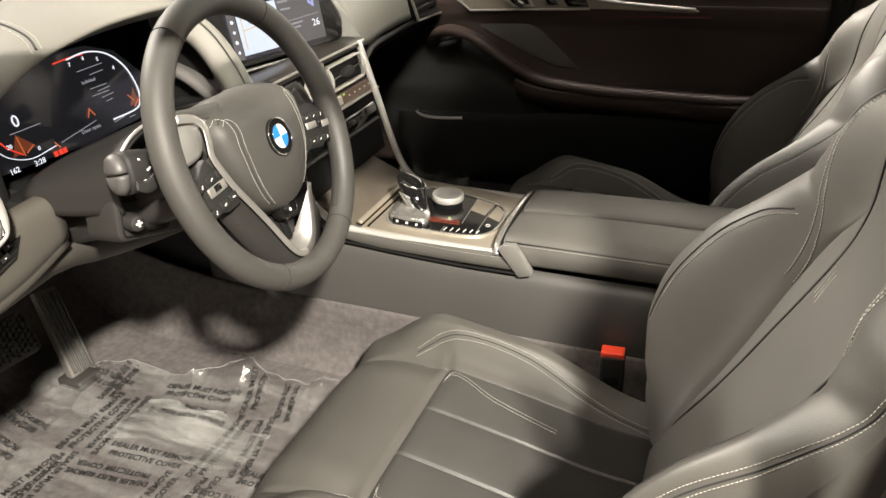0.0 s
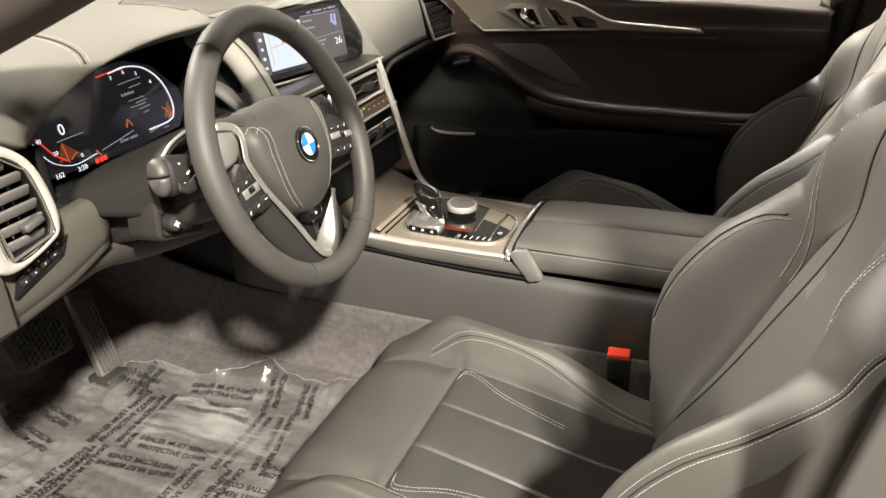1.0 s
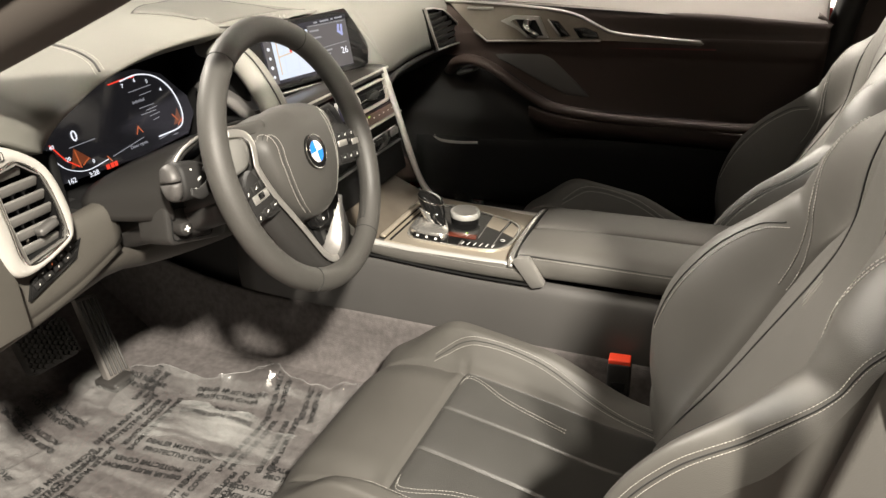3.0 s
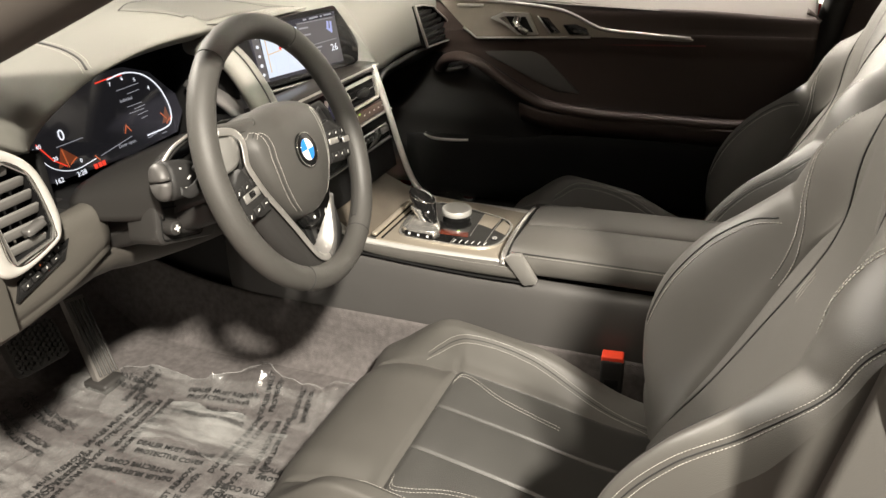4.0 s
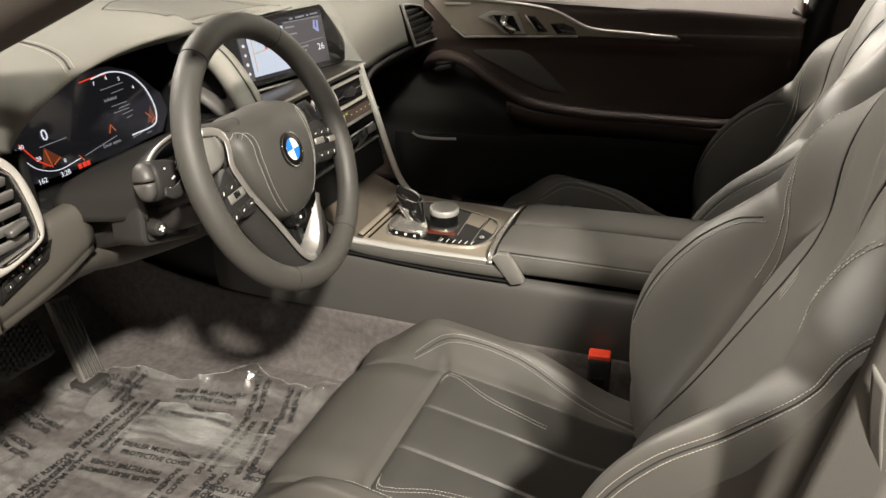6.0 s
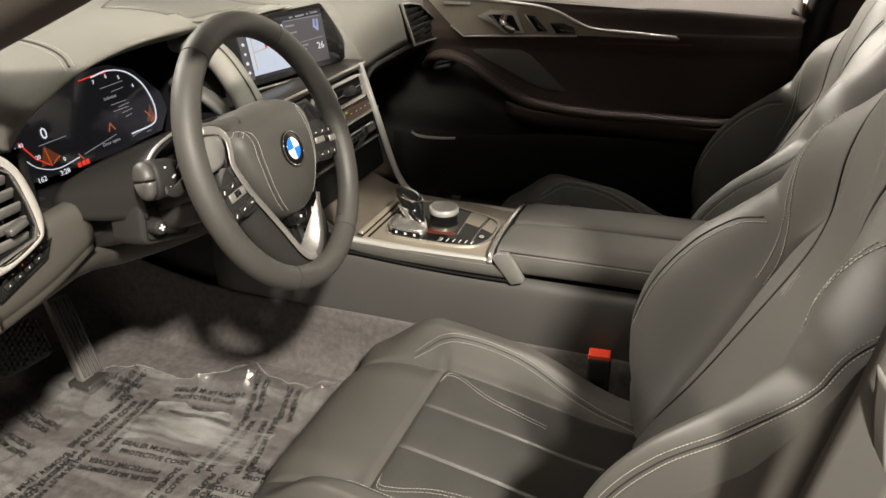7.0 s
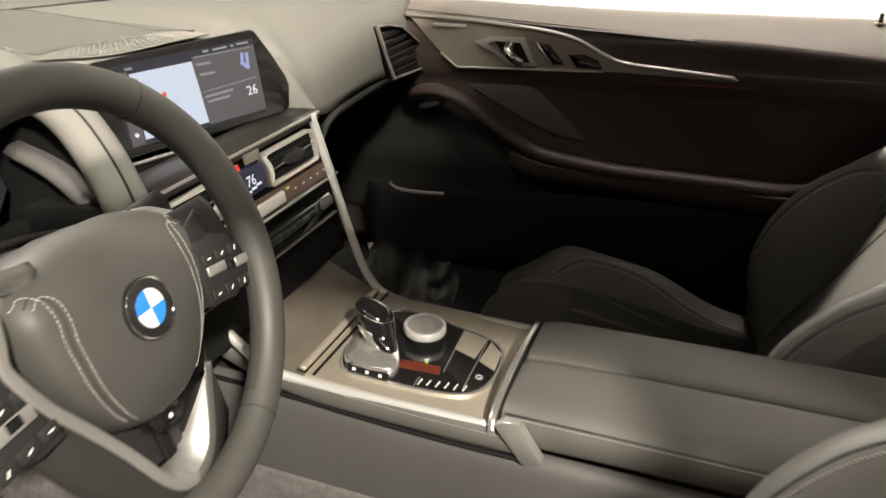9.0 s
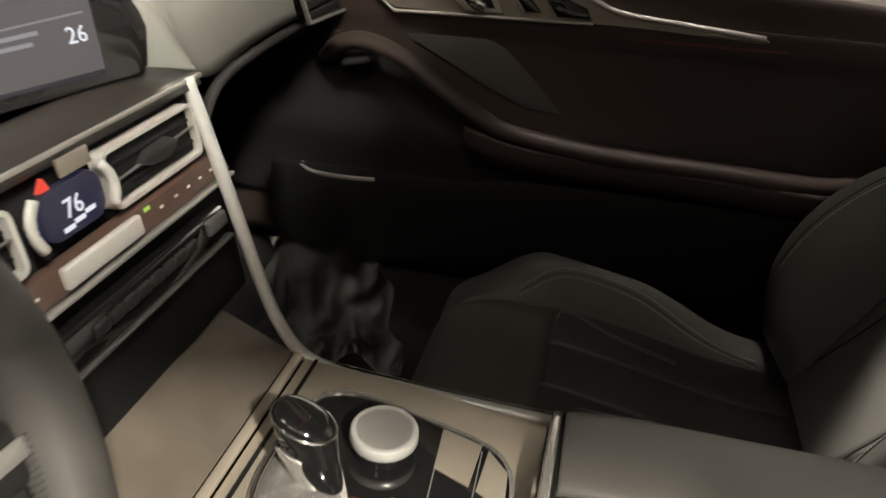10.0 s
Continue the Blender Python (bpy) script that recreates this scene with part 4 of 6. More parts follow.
# Pale plates imitate a bright reflection in the gloss black insert.
for q in (((.036, .014), (.066, .004), (.068, .050), (.034, .058)), ((.072, .002), (.096, -.010), (.093, .028), (.074, .047))):
    part("key", plate(q, .001, on(GP, .0026), .0004), GEARTRIM_LIT, cons, "pale patch painted as a reflection", False)
# Dark red plate, likewise a reflection painted on the insert.
part("key", plate([(-.014, -.050), (.038, -.044), (.034, -.028), (-.016, -.034)], .001, on(GP, .0024), .0004), material("red_reflection", (.10, .022, .012), .15, coat=.5, blotch=.2, blotch_scale=60), cons, "dark red patch painted as a reflection", False)
each("key_symbol", [block((.0016, .012, .0005), on(GP, .0021) @ pose(.022 + .0105 * i, -.066 + .002 * i, 0, 0, 0, -6), .0002) for i in range(6)], WHITEMARK, cons, "white key marks")
part("park_key", plate(rounded(.012, .012, .003, 4, .083, -.030), .001, on(GP, .0026)), PLASTIC, cons, "black parking brake key", False)
part("park_symbol", tube([on(GP, .003) @ V(.083 + .0036 * math.cos(a), -.030 + .0036 * math.sin(a), 0) for a in [2 * math.pi * i / 16 for i in range(16)]], .0005, n=5, closed=True), WHITEMARK, cons, "white ring symbol")
part("tell_tale", disc(.0022, .0006, on(GP, .0030) @ Matrix.Translation((.015, -.028, 0)), 10), G_GREEN, cons, "green tell-tale", False)

# gear lever
lev = thing("gear_lever", (-.468, 1.052, .512), "chrome and gloss black gear lever on the console", "gear lever")
pl = spline([(x, y, 0) for x, y in ((-.058, -.082), (-.074, -.072), (-.080, -.045), (-.078, -.014), (-.060, -.003), (-.040, -.004), (-.022, -.030), (-.008, -.058), (-.010, -.076), (-.030, -.082), (-.058, -.082))], 50)[:-1]
LP2 = on(GP, .003)
rows = [[LP2 @ V(-.046 + (q.x + .046) * k, -.048 + (q.y + .048) * k, z) for q in pl] for k, z in ((1.0, .0), (1.0, .011), (.985, .0135), (.93, .0150), (.60, .0165), (.30, .0185), (.02, .0190))]
part("plinth", lattice(rows, True, True), POLISHED, lev, "bright chrome plinth")
part("plinth_front", plate([(-.028, -.0045), (.024, -.0045), (.024, .0045), (-.028, .0045)], .003, basis(LP2 @ V(-.036, -.0835, .006), (1, 0, -.06), (0, .25, 1)), .001), PIANO, lev, "gloss black key strip", False)
for i in range(3):
    part("mark", block((.004, .0035, .0005), basis(LP2 @ V(-.055 + .017 * i, -.0838, .0062), (1, 0, -.06), (0, .25, 1)), 0), WHITEMARK, lev, "white gear mark", False)
lv = [[(cx + a * wx, cy + b * wy, z + a * tz) for a, b in ((1, 0), (.75, .75), (0, 1), (-.75, .75), (-1, 0), (-.75, -.75), (0, -1), (.75, -.75))]
      for cx, cy, z, wx, wy, tz in ((-.446, 1.054, .518, .011, .010, 0), (-.448, 1.056, .530, .011, .010, 0), (-.456, 1.062, .541, .015, .013, -.003), (-.466, 1.070, .552, .021, .016, -.006), (-.472, 1.075, .563, .0235, .0185, -.008), (-.474, 1.077, .571, .0225, .0175, -.009), (-.474, 1.078, .5755, .018, .014, -.007), (-.474, 1.078, .577, .008, .006, -.003))]
bm = lattice([spline(list(r) + [r[0]], 25)[:-1] for r in zip(*[spline(c, 24) for c in zip(*lv)])], True, True)
part("grip", bm, PIANO, lev, "gloss black grip")
part("grip_rim", tube([(-.474 + .0235 * math.cos(a), 1.077 + .0185 * math.sin(a), .5695 - .0085 * math.cos(a)) for a in [2 * math.pi * i / 40 for i in range(40)]], .0013, n=6, closed=True), CHROME, lev, "chrome rim")
flank = [[(x, y, z) for x, y, z in r] for r in (((-.489, 1.0605, .558), (-.476, 1.0565, .554), (-.462, 1.0575, .549)), ((-.477, 1.0555, .544), (-.466, 1.0515, .540), (-.455, 1.0525, .537)), ((-.458, 1.0475, .528), (-.449, 1.0445, .526), (-.441, 1.0465, .524)), ((-.452, 1.0440, .519), (-.445, 1.0420, .518), (-.438, 1.0440, .518)))]
part("stem_trim", skin(flank, 14, 8, .003), POLISHED, lev, "chrome stem trim")
# rotary controller
kn = thing("rotary_controller", (-.428, 1.122, .512), "silver rotary control knob on the gloss black panel", "control knob")
KM = basis((-.428, 1.122, .512), (1, 0, -.05), (0, 1, 0))
prof_k = ((.0255, .003), (.0255, .0095), (.0235, .010), (.0235, .0115), (.0265, .012), (.0275, .0135), (.0272, .0205), (.0262, .0222), (.0245, .0228), (.0225, .0222), (.0200, .0208), (.010, .0198), (.0005, .0196))
def lathe(pr, m, n=48):
    return lattice([[m @ V(r * math.cos(2 * math.pi * i / n), r * math.sin(2 * math.pi * i / n), z) for i in range(n)] for r, z in pr], True, True)
part("skirt", lathe(prof_k[:4], KM), PIANO, kn, "black skirt", True, 40)
part("knob", lathe(prof_k[3:10], KM), BRIGHT, kn, "satin silver knob", True, 40)
part("top", lathe(prof_k[9:], KM), GEARTRIM_LIT, kn, "brushed dished top", True, 40)

# armrest in two lids
for sgn in (-1, 1):
    rows = [[(x, CY + sgn * w, z + dz) for x, dz in ((.30, .0), (.10, .002), (-.10, .002), (-.24, .0), (-.282, -.004), (-.290, -.012), (-.291, -.03))]
            for w, z in ((.0008, .526), (.004, .5335), (.02, .5365), (.06, .5365), (.088, .533), (.102, .523), (.1085, .508), (.107, .492), (.098, .488))]
    part("armrest_lid", skin(rows, 26, 34, .003), LEATHER, cons, "padded grey leather armrest lid")
    part("stitching", stitching(spline([(x, CY + sgn * .1045, .5225) for x in (-.275, -.1, .1, .25)], 40), (0, sgn, 1), .0042, .003, .00032), STITCH, cons, "fine pale stitching")
    part("seam", tube([(x, CY + sgn * .1015, .5245) for x in (-.283, -.1, .1, .28)], .0011, n=6), SEAM, cons, "dark seam line")
    wedge = plate([(-.290, .520), (-.280, .529), (-.263, .530), (-.2365, .488), (-.2385, .482), (-.256, .4765), (-.260, .479)], .010, basis((0, CY + sgn * .1215, 0), (1, 0, 0), (0, 0, 1)), .0015)
    if sgn < 0:
        part("side_wedge", wedge, SATIN, cons, "satin silver wedge", True, 40)
part("front_band", tube(spline([(-.294, CY - .118, .508), (-.296, CY - .10, .522), (-.297, CY - .05, .530), (-.297, CY, .532), (-.297, CY + .05, .530), (-.296, CY + .09, .524), (-.294, CY + .105, .508)], 36), .0026, .0045, 8, (1, 0, 0)), POLISHED, cons, "satin silver band")
part("band_gap", tube(spline([(-.2905, CY - .112, .506), (-.292, CY - .10, .519), (-.293, CY - .05, .527), (-.293, CY, .529), (-.293, CY + .05, .527), (-.292, CY + .09, .521), (-.290, CY + .104, .506)], 36), .003, .004, 8, (1, 0, 0)), BLACK, cons, "dark gap behind the band")

# ---- steering wheel ----
WC = V(-.4829, .7208, .7672)
WM = basis(WC, (-.0705, .9971, -.028), (-.2968, .0059, .9549))
WN = WM.to_3x3() @ V(0, 0, 1)
wheel = thing("steering_wheel", WC, "grey leather three-spoke steering wheel with silver trim", "steering wheel")


def wp(x, y, z=0.0):
    return WM @ V(x, y, z)


RO, RT = .1605, .0156
part("rim", tube([wp(RO * math.cos(a), RO * math.sin(a)) for a in [2 * math.pi * i / 120 for i in range(120)]], RT, RT, 24, WN, True), RIM, wheel, "smooth grey leather rim")
for a in (122, 58, -61, -119):
    ca, sa = math.cos(radians(a)), math.sin(radians(a))
    ring = []
    for j in range(24):
        b = 2 * math.pi * j / 24
        ring.append(wp((RO + (RT + .0001) * math.cos(b)) * ca, (RO + (RT + .0001) * math.cos(b)) * sa, (RT + .0001) * math.sin(b)))
    part("rim_seam", tube(ring, .0006, n=5, closed=True, up=WM.to_3x3() @ V(-sa, ca, 0)), SEAM, wheel, "dark rim seam")
# cross lacing on the inner side of the rim, beside the grip sections
for a0, a1 in ((-56, -6), (186, 236)):
    for sg in (-1, 1):
        lace = []
        for i in range(44):
            a = radians(a0 + (a1 - a0) * (i + .5) / 44)
            b = radians(180 - 16) if i % 2 == 0 else radians(180 + 16)
            lace.append(wp((RO + (RT + .0004) * math.cos(b * sg)) * math.cos(a), (RO + (RT + .0004) * math.cos(b * sg)) * math.sin(a), (RT + .0004) * math.sin(b * sg)))
        part("lacing", tube(lace, .0006, n=4, up=WN), SEAM, wheel, "dark cross lacing")
# airbag pad: domed shield with falling flanks
half_pad = ((0, .064), (.040, .0605), (.070, .050), (.081, .032), (.080, .008), (.073, -.018), (.060, -.044), (.042, -.066), (.020, -.077), (0, -.079))
pad_o = [*half_pad, *[(-x, y) for x, y in half_pad[-2:0:-1]]]
po = spline([(x, y, 0) for x, y in pad_o + pad_o[:1]], 97)[:-1]
rows = []
for k, z in ((1.07, -.045), (1.065, -.028), (1.05, -.014), (1.03, -.004), (.995, .0035), (.95, .0085), (.90, .0112), (.84, .0130), (.74, .0150), (.60, .0168), (.40, .0182), (.20, .0188), (.02, .019)):
    rows.append([wp(p.x * k, p.y * k - (.004 if z < -.02 else 0), z - .006 * smooth01(.0, -.08, p.y) * smooth01(.5, 1, k) - .010 * smooth01(.03, .065, p.y) * smooth01(.6, 1.0, k)) for p in po])
airbag = part("airbag_pad", lattice(rows, True, True), RIM, wheel, "grey leather centre pad")
# leather shoulders from the pad's upper corners out to the rim
for s in (-1, 1):
    sh_ = [[wp(s * x, y, z) for x, y, z in r] for r in (((.044, .062, -.010), (.078, .066, -.014), (.112, .071, -.018), (.146, .070, -.018)), ((.050, .057, .000), (.078, .060, -.005), (.108, .066, -.011), (.145, .064, -.014)), ((.058, .048, .002), (.080, .052, -.008), (.104, .058, -.014), (.146, .056, -.016)))]
    if s > 0:
        sh_ = [[wp(x, y, z) for x, y, z in r] for r in (((.044, .050, -.012), (.074, .043, -.016), (.100, .036, -.022), (.140, .030, -.022)), ((.050, .046, -.004), (.076, .039, -.010), (.100, .031, -.018), (.140, .024, -.020)), ((.058, .040, -.004), (.080, .030, -.012), (.100, .022, -.020), (.140, .016, -.022)))]
    part("shoulder", skin(sh_, 14, 18, .003), RIM, wheel, "grey leather shoulder of the pad")
bpy.context.view_layer.update()


def on_pad(x, y, lift):
    base = base_of(airbag)
    hit, place, normal, _ = airbag.ray_cast(wp(x, y, .08) - base, -WN)
    return place + base + WN * lift if hit else wp(x, y, 0)


SEAM_PATH = ((.078, .042), (.071, .0465), (.0645, .041), (.0640, .027), (.066, .008), (.0625, -.022), (.0525, -.048), (.0415, -.064))
for s in (-1, 1):
    for off in (0, .0075):
        ln = [on_pad(s * (p.x - off), p.y - off * .5, .0005) for p in spline([(x, y, 0) for x, y in SEAM_PATH], 60)]
        part("stitching", stitching(ln, WN, .0034, .0025, .00034), STITCH, wheel, "pale stitching")
    ln = [on_pad(s * (p.x - .0038), p.y - .002, -.0002) for p in spline([(x, y, 0) for x, y in SEAM_PATH], 60)]
    part("seam", tube(ln, .0007, n=5), SEAM, wheel, "dark seam line")
# emblem drawn as a plain two-colour disc
EM = on(WM, .0185)
em = part("emblem", disc(.0225, .004, on(EM, .003), 40, .001), PIANO, wheel, "round black-edged emblem", True, 40)
part("emblem_ring", tube([EM @ V(.0215 * math.cos(a), .0215 * math.sin(a), .0034) for a in [2 * math.pi * i / 40 for i in range(40)]], .0007, n=6, closed=True, up=WN), CHROME, em, "chrome ring")
part("emblem_ring", tube([EM @ V(.0140 * math.cos(a), .0140 * math.sin(a), .0034) for a in [2 * math.pi * i / 40 for i in range(40)]], .0005, n=6, closed=True, up=WN), CHROME, em, "chrome ring")
for q in range(4):
    pts = [(0, 0)] + [(.0136 * math.cos(radians(90 * q + 9 * i)), .0136 * math.sin(radians(90 * q + 9 * i))) for i in range(11)]
    part("quarter", plate(pts, .0006, on(EM, .0040)), WHITE if q % 2 == 0 else BLUE, em, "white quarter" if q % 2 == 0 else "blue quarter", False)
# side spokes with switch pods
for s in (-1, 1):
    sp = [[wp(s * x, y, z) for x in (.066, .095, .125, .150)] for y, z in ((.040, -.026), (.028, -.018), (.002, -.014), (-.024, -.014), (-.046, -.022))]
    part("spoke", skin(sp, 12, 12, .006), PLASTIC, wheel, "dark side spoke")
    pod = [(s * x, y) for x, y in ((.090, .014), (.112, .016), (.132, .006), (.146, -.012), (.144, -.034), (.116, -.046), (.084, -.040), (.082, -.020))]
    if s < 0:
        pod = [(-x, y) for x, y in ((.108, .016), (.118, .012), (.130, .002), (.133, -.030), (.126, -.040), (.104, -.046), (.082, -.044), (.090, -.012))]
    pd = part("switch_pod", plate(pod[::-1] if s > 0 else pod, .020, on(WM, .000), .004), PLASTIC, wheel, "black switch pod", True, 40)
    tilt = -s * 7
    if s > 0:
        for x in (.102, .138):
            part("rocker", block((.024, .0085, .0025), on(WM, .001) @ pose(s * x, -.0175 - .0035 * (x - .12) / .018, 0, 0, 0, tilt), .0015), SATIN, pd, "satin silver rocker")
        part("rocker_notch", block((.013, .0095, .0022), on(WM, .001) @ pose(.120, -.0175, 0, 0, 0, tilt), .001), PIANO, pd, "black rocker middle")
    else:
        part("rocker", block((.031, .0105, .0025), on(WM, .001) @ pose(-.111, -.0165, 0, 0, 0, 4), .002), SATIN, pd, "satin silver rocker")
        part("rocker_notch", block((.012, .0075, .003), on(WM, .0012) @ pose(-.111, -.0155, 0, 0, 0, 4), .001), PIANO, pd, "black rocker middle")
    for i in range(3):
        for y in (-.003, -.033):
            x = .097 + .0175 * i - (.004 if y < -.01 else 0)
            part("button", block((.0145, .0095, .0025), on(WM, .0005) @ pose(s * x, y - .0022 * i, 0, 0, 0, tilt), .0012), PLASTIC, pd)
            part("symbol", block((.0042, .0011, .0004), on(WM, .0020) @ pose(s * x, y - .0022 * i, 0, 0, 0, 30 * i), 0), WHITEMARK, pd, "white symbol", False)
    # thumb rest, silver strip round the pad, V-shaped lower spoke
    th = [[wp(s * x, y, z) for x, y, z in r] for r in (((.097, .051, -.004), (.107, .056, -.003), (.121, .059, -.007)), ((.095, .037, -.004), (.112, .038, -.001), (.134, .036, -.009)), ((.101, .025, -.005), (.114, .019, -.004), (.133, .016, -.010)))]
    if s > 0:
        th = [[q - WM.to_3x3() @ V(0, .024, .006) for q in r] for r in th]
    part("thumb_rest", skin(th, 10, 10, .002), THUMB if s < 0 else PLASTIC, wheel, "satin grey thumb rest" if s < 0 else "black thumb rest")
    crest = [(.123, .063, -.002), (.110, .0595, .001), (.100, .054, .003), (.0955, .044, .004), (.098, .031, .004), (.102, .016, .003), (.097, -.001, .002), (.085, -.025, -.001), (.067, -.053, -.004), (.049, -.084, -.006), (.030, -.122, -.007), (.016, -.138, -.008), (0, -.144, -.008)]
    c_up = spline(crest, 70)
    part("silver_strip", tube([wp(s * q.x, q.y, q.z + .002) for q in (c_up if s < 0 else c_up[50:])], .0046, .0011, 12, WN), SATIN if s < 0 else SMOKE, wheel, "satin silver spoke strip" if s < 0 else "smoked spoke strip")
    rg = spline(crest[5:], 34)
    lo = spline([(.080, .012, -.022), (.064, -.030, -.026), (.038, -.082, -.026), (.024, -.112, -.025), (.014, -.124, -.024), (.006, -.127, -.024), (0, -.1275, -.024)], 34)
    ou = spline([(.112, .006, -.012), (.108, -.030, -.012), (.084, -.088, -.012), (.060, -.128, -.012), (.036, -.152, -.011), (.014, -.159, -.010), (0, -.160, -.010)], 34)
    part("lower_spoke", lattice([[wp(s * q.x, q.y, q.z) for q in (a.lerp(b, -.10) + V(0, 0, -.0005), a + V(0, 0, .0008), a.lerp(b, .10) + V(0, 0, .0004), a.lerp(b, .5) + V(0, 0, .001), b, b + V(0, 0, -.006))] for a, b in list(zip(rg, lo))[18 if s > 0 else 0:]]), SPOKE, wheel, "satin silver lower spoke")
    part("spoke_flank", lattice([[wp(s * q.x, q.y, q.z) for q in (a + V(0, 0, -.0015), a.lerp(b, .12) + V(0, 0, -.003), a.lerp(b, .5) + V(0, 0, -.001), b, b + V(0, 0, -.012))] for a, b in list(zip(rg, ou))[16 if s > 0 else 0:]]), COLUMN, wheel, "dark spoke flank")
    # shift paddle behind the spoke
    blade = spline([(.074, .050, -.032), (.090, .045, -.030), (.110, .034, -.030), (.140, .020, -.030), (.164, .014, -.031), (.176, .020, -.033)], 30)
    part("paddle", tube([wp(s * q.x, q.y, q.z) for q in blade], .0075, .0022, 10, WN, taper=lambda u: .35 + .65 * math.sin(math.pi * min(1, .15 + u * .8)) ** .5), SATIN if s > 0 else PLASTIC, wheel, "shift paddle")
part("web", plate([(-.052, -.055), (.052, -.055), (.020, -.122), (-.020, -.122)], .006, on(WM, -.026), .002), PLASTIC, wheel, "dark web between the spokes", True, 40)
part("web_rib", block((.012, .05, .006), on(WM, -.024) @ Matrix.Translation((0, -.098, 0)), .002), BLACK, wheel, "black web rib")
part("badge_plate", plate([(-.020, -.074), (.020, -.074), (.017, -.090), (.010, -.096), (-.010, -.096), (-.017, -.090)], .014, on(WM, -.006), .003), PIANO, wheel, "small gloss black plate", True, 40)
part("badge_dot", disc(.0020, .0006, on(WM, -.0055) @ Matrix.Translation((0, -.087, 0)), 10), WHITEMARK, wheel, "small white dot", False)
part("hub", tube([wp(0, 0, -.09), wp(0, 0, -.05), wp(0, 0, -.02)], .06, n=24, up=(0, 1, 0)), PLASTIC, wheel, "black hub")

# ---- steering column, stalks ----
col = thing("steering_column", (-.62, WY, .70), "black plastic steering column shroud with stalks", "steering column")
shr = [[(x, WY + w * a, z + h * b) for a, b in ((-1, -.2), (-.8, .6), (0, 1), (.8, .6), (1, -.2), (.85, -.8), (0, -1), (-.85, -.8), (-1, -.2))]
       for x, w, h, z in ((-.56, .070, .050, .735), (-.62, .095, .052, .715), (-.70, .10, .045, .685), (-.80, .10, .04, .65))]
part("shroud", skin(shr, 14, 40, .004), COLUMN, col, "black shroud")
part("collar", skin([[(-.60, .600, .712), (-.66, .590, .706), (-.735, .585, .70)], [(-.60, .602, .752), (-.66, .598, .742), (-.735, .588, .728)], [(-.60, .64, .787), (-.66, .635, .768), (-.745, .625, .738)], [(-.60, WY, .798), (-.66, WY, .778), (-.75, WY, .742)],
                    [(-.60, .784, .787), (-.66, .79, .768), (-.745, .80, .738)], [(-.60, .822, .752), (-.66, .826, .742), (-.735, .836, .728)]], 24, 12, .004), COLUMN, col, "dark grey upper collar")
part("collar_edge", tube(spline([(-.598, .60, .765), (-.598, .635, .790), (-.598, .68, .800)], 12), .0022, n=6), SATIN, col, "thin silver collar edge")
stk = part("stalk", tube(spline([(-.60, .685, .752), (-.592, .655, .757), (-.583, .630, .762)], 10), .012, .011, 14, (1, 0, 0)), PLASTIC, col, "black indicator stalk")
SK = basis((-.568, .598, .768), (.32, .95, -.10), (-.25, .1, 1))
head = [[SK @ V(x, ry_ * math.copysign(abs(math.sin(a)) ** .75, math.sin(a)), rz_ * math.copysign(abs(math.cos(a)) ** .75, math.cos(a))) for a in [2 * math.pi * i / 28 for i in range(28)]]
        for x, ry_, rz_ in ((.034, .010, .008), (.026, .017, .013), (.012, .022, .017), (-.006, .0235, .018), (-.012, .0235, .018))]
part("stalk_head", lattice(head, True, True), PLASTIC, stk, "black stalk head")
for k in (-1, 1):
    cap = [[SK @ V(x, k * (.0012 + (ry_ - .0012) * math.sin(math.pi * i / 16)), rz_ * math.cos(math.pi * i / 16)) for i in range(17)] for x, ry_, rz_ in ((-.0125, .0228, .0175), (-.018, .0225, .0172), (-.0225, .0200, .0155), (-.0245, .0160, .0120))]
    part("stalk_button", lattice(cap, True, True), GREYPLASTIC, stk, "grey end button")
each("stalk_mark", [block((.0055, .0022, .0006), SK @ pose(.002 + .008 * (i % 2), -.010 + .010 * i, .0182 - .002 * abs(i - 1), 0, 0, 35 * i), 0) for i in range(3)], WHITEMARK, stk, "white stalk marks")
part("stalk", tube(spline([(-.60, .76, .76), (-.585, .82, .77), (-.575, .87, .78)], 10), .013, .011, 12, (1, 0, 0)), PLASTIC, col, "black wiper stalk")
part("lower_box", plate(rounded(.100, .058, .012), .05, basis((-.600, .640, .697), (.10, 1, -.25), (-.1, .25, 1)), .006), COLUMN, col, "black column adjuster box", True, 40)
part("box_line", tube([basis((-.5985, .628, .698), (.10, 1, -.25), (-.1, .25, 1)) @ V(x, y, 0) for x, y in rounded(.064, .040, .006)], .0008, n=5, closed=True, up=(1, 0, 0)), BLACK, col, "dark joint")
part("adjuster", disc(.0095, .018, basis((-.583, .602, .702), (.2, 1, -.1), (-.1, .15, 1)), 18, .004), COLUMN, col, "dark grey adjuster knob", True, 40)
part("adjuster_cross", join(block((.008, .0022, .001), basis((-.5825, .602, .702), (.2, 1, -.1), (-.1, .15, 1)), 0), block((.0022, .008, .001), basis((-.5825, .602, .702), (.2, 1, -.1), (-.1, .15, 1)), 0)), WHITEMARK, col, "white cross", False)

# ---- front seats ----
def groove(d, width=.0035):
    return math.exp(-(d / width) ** 2)


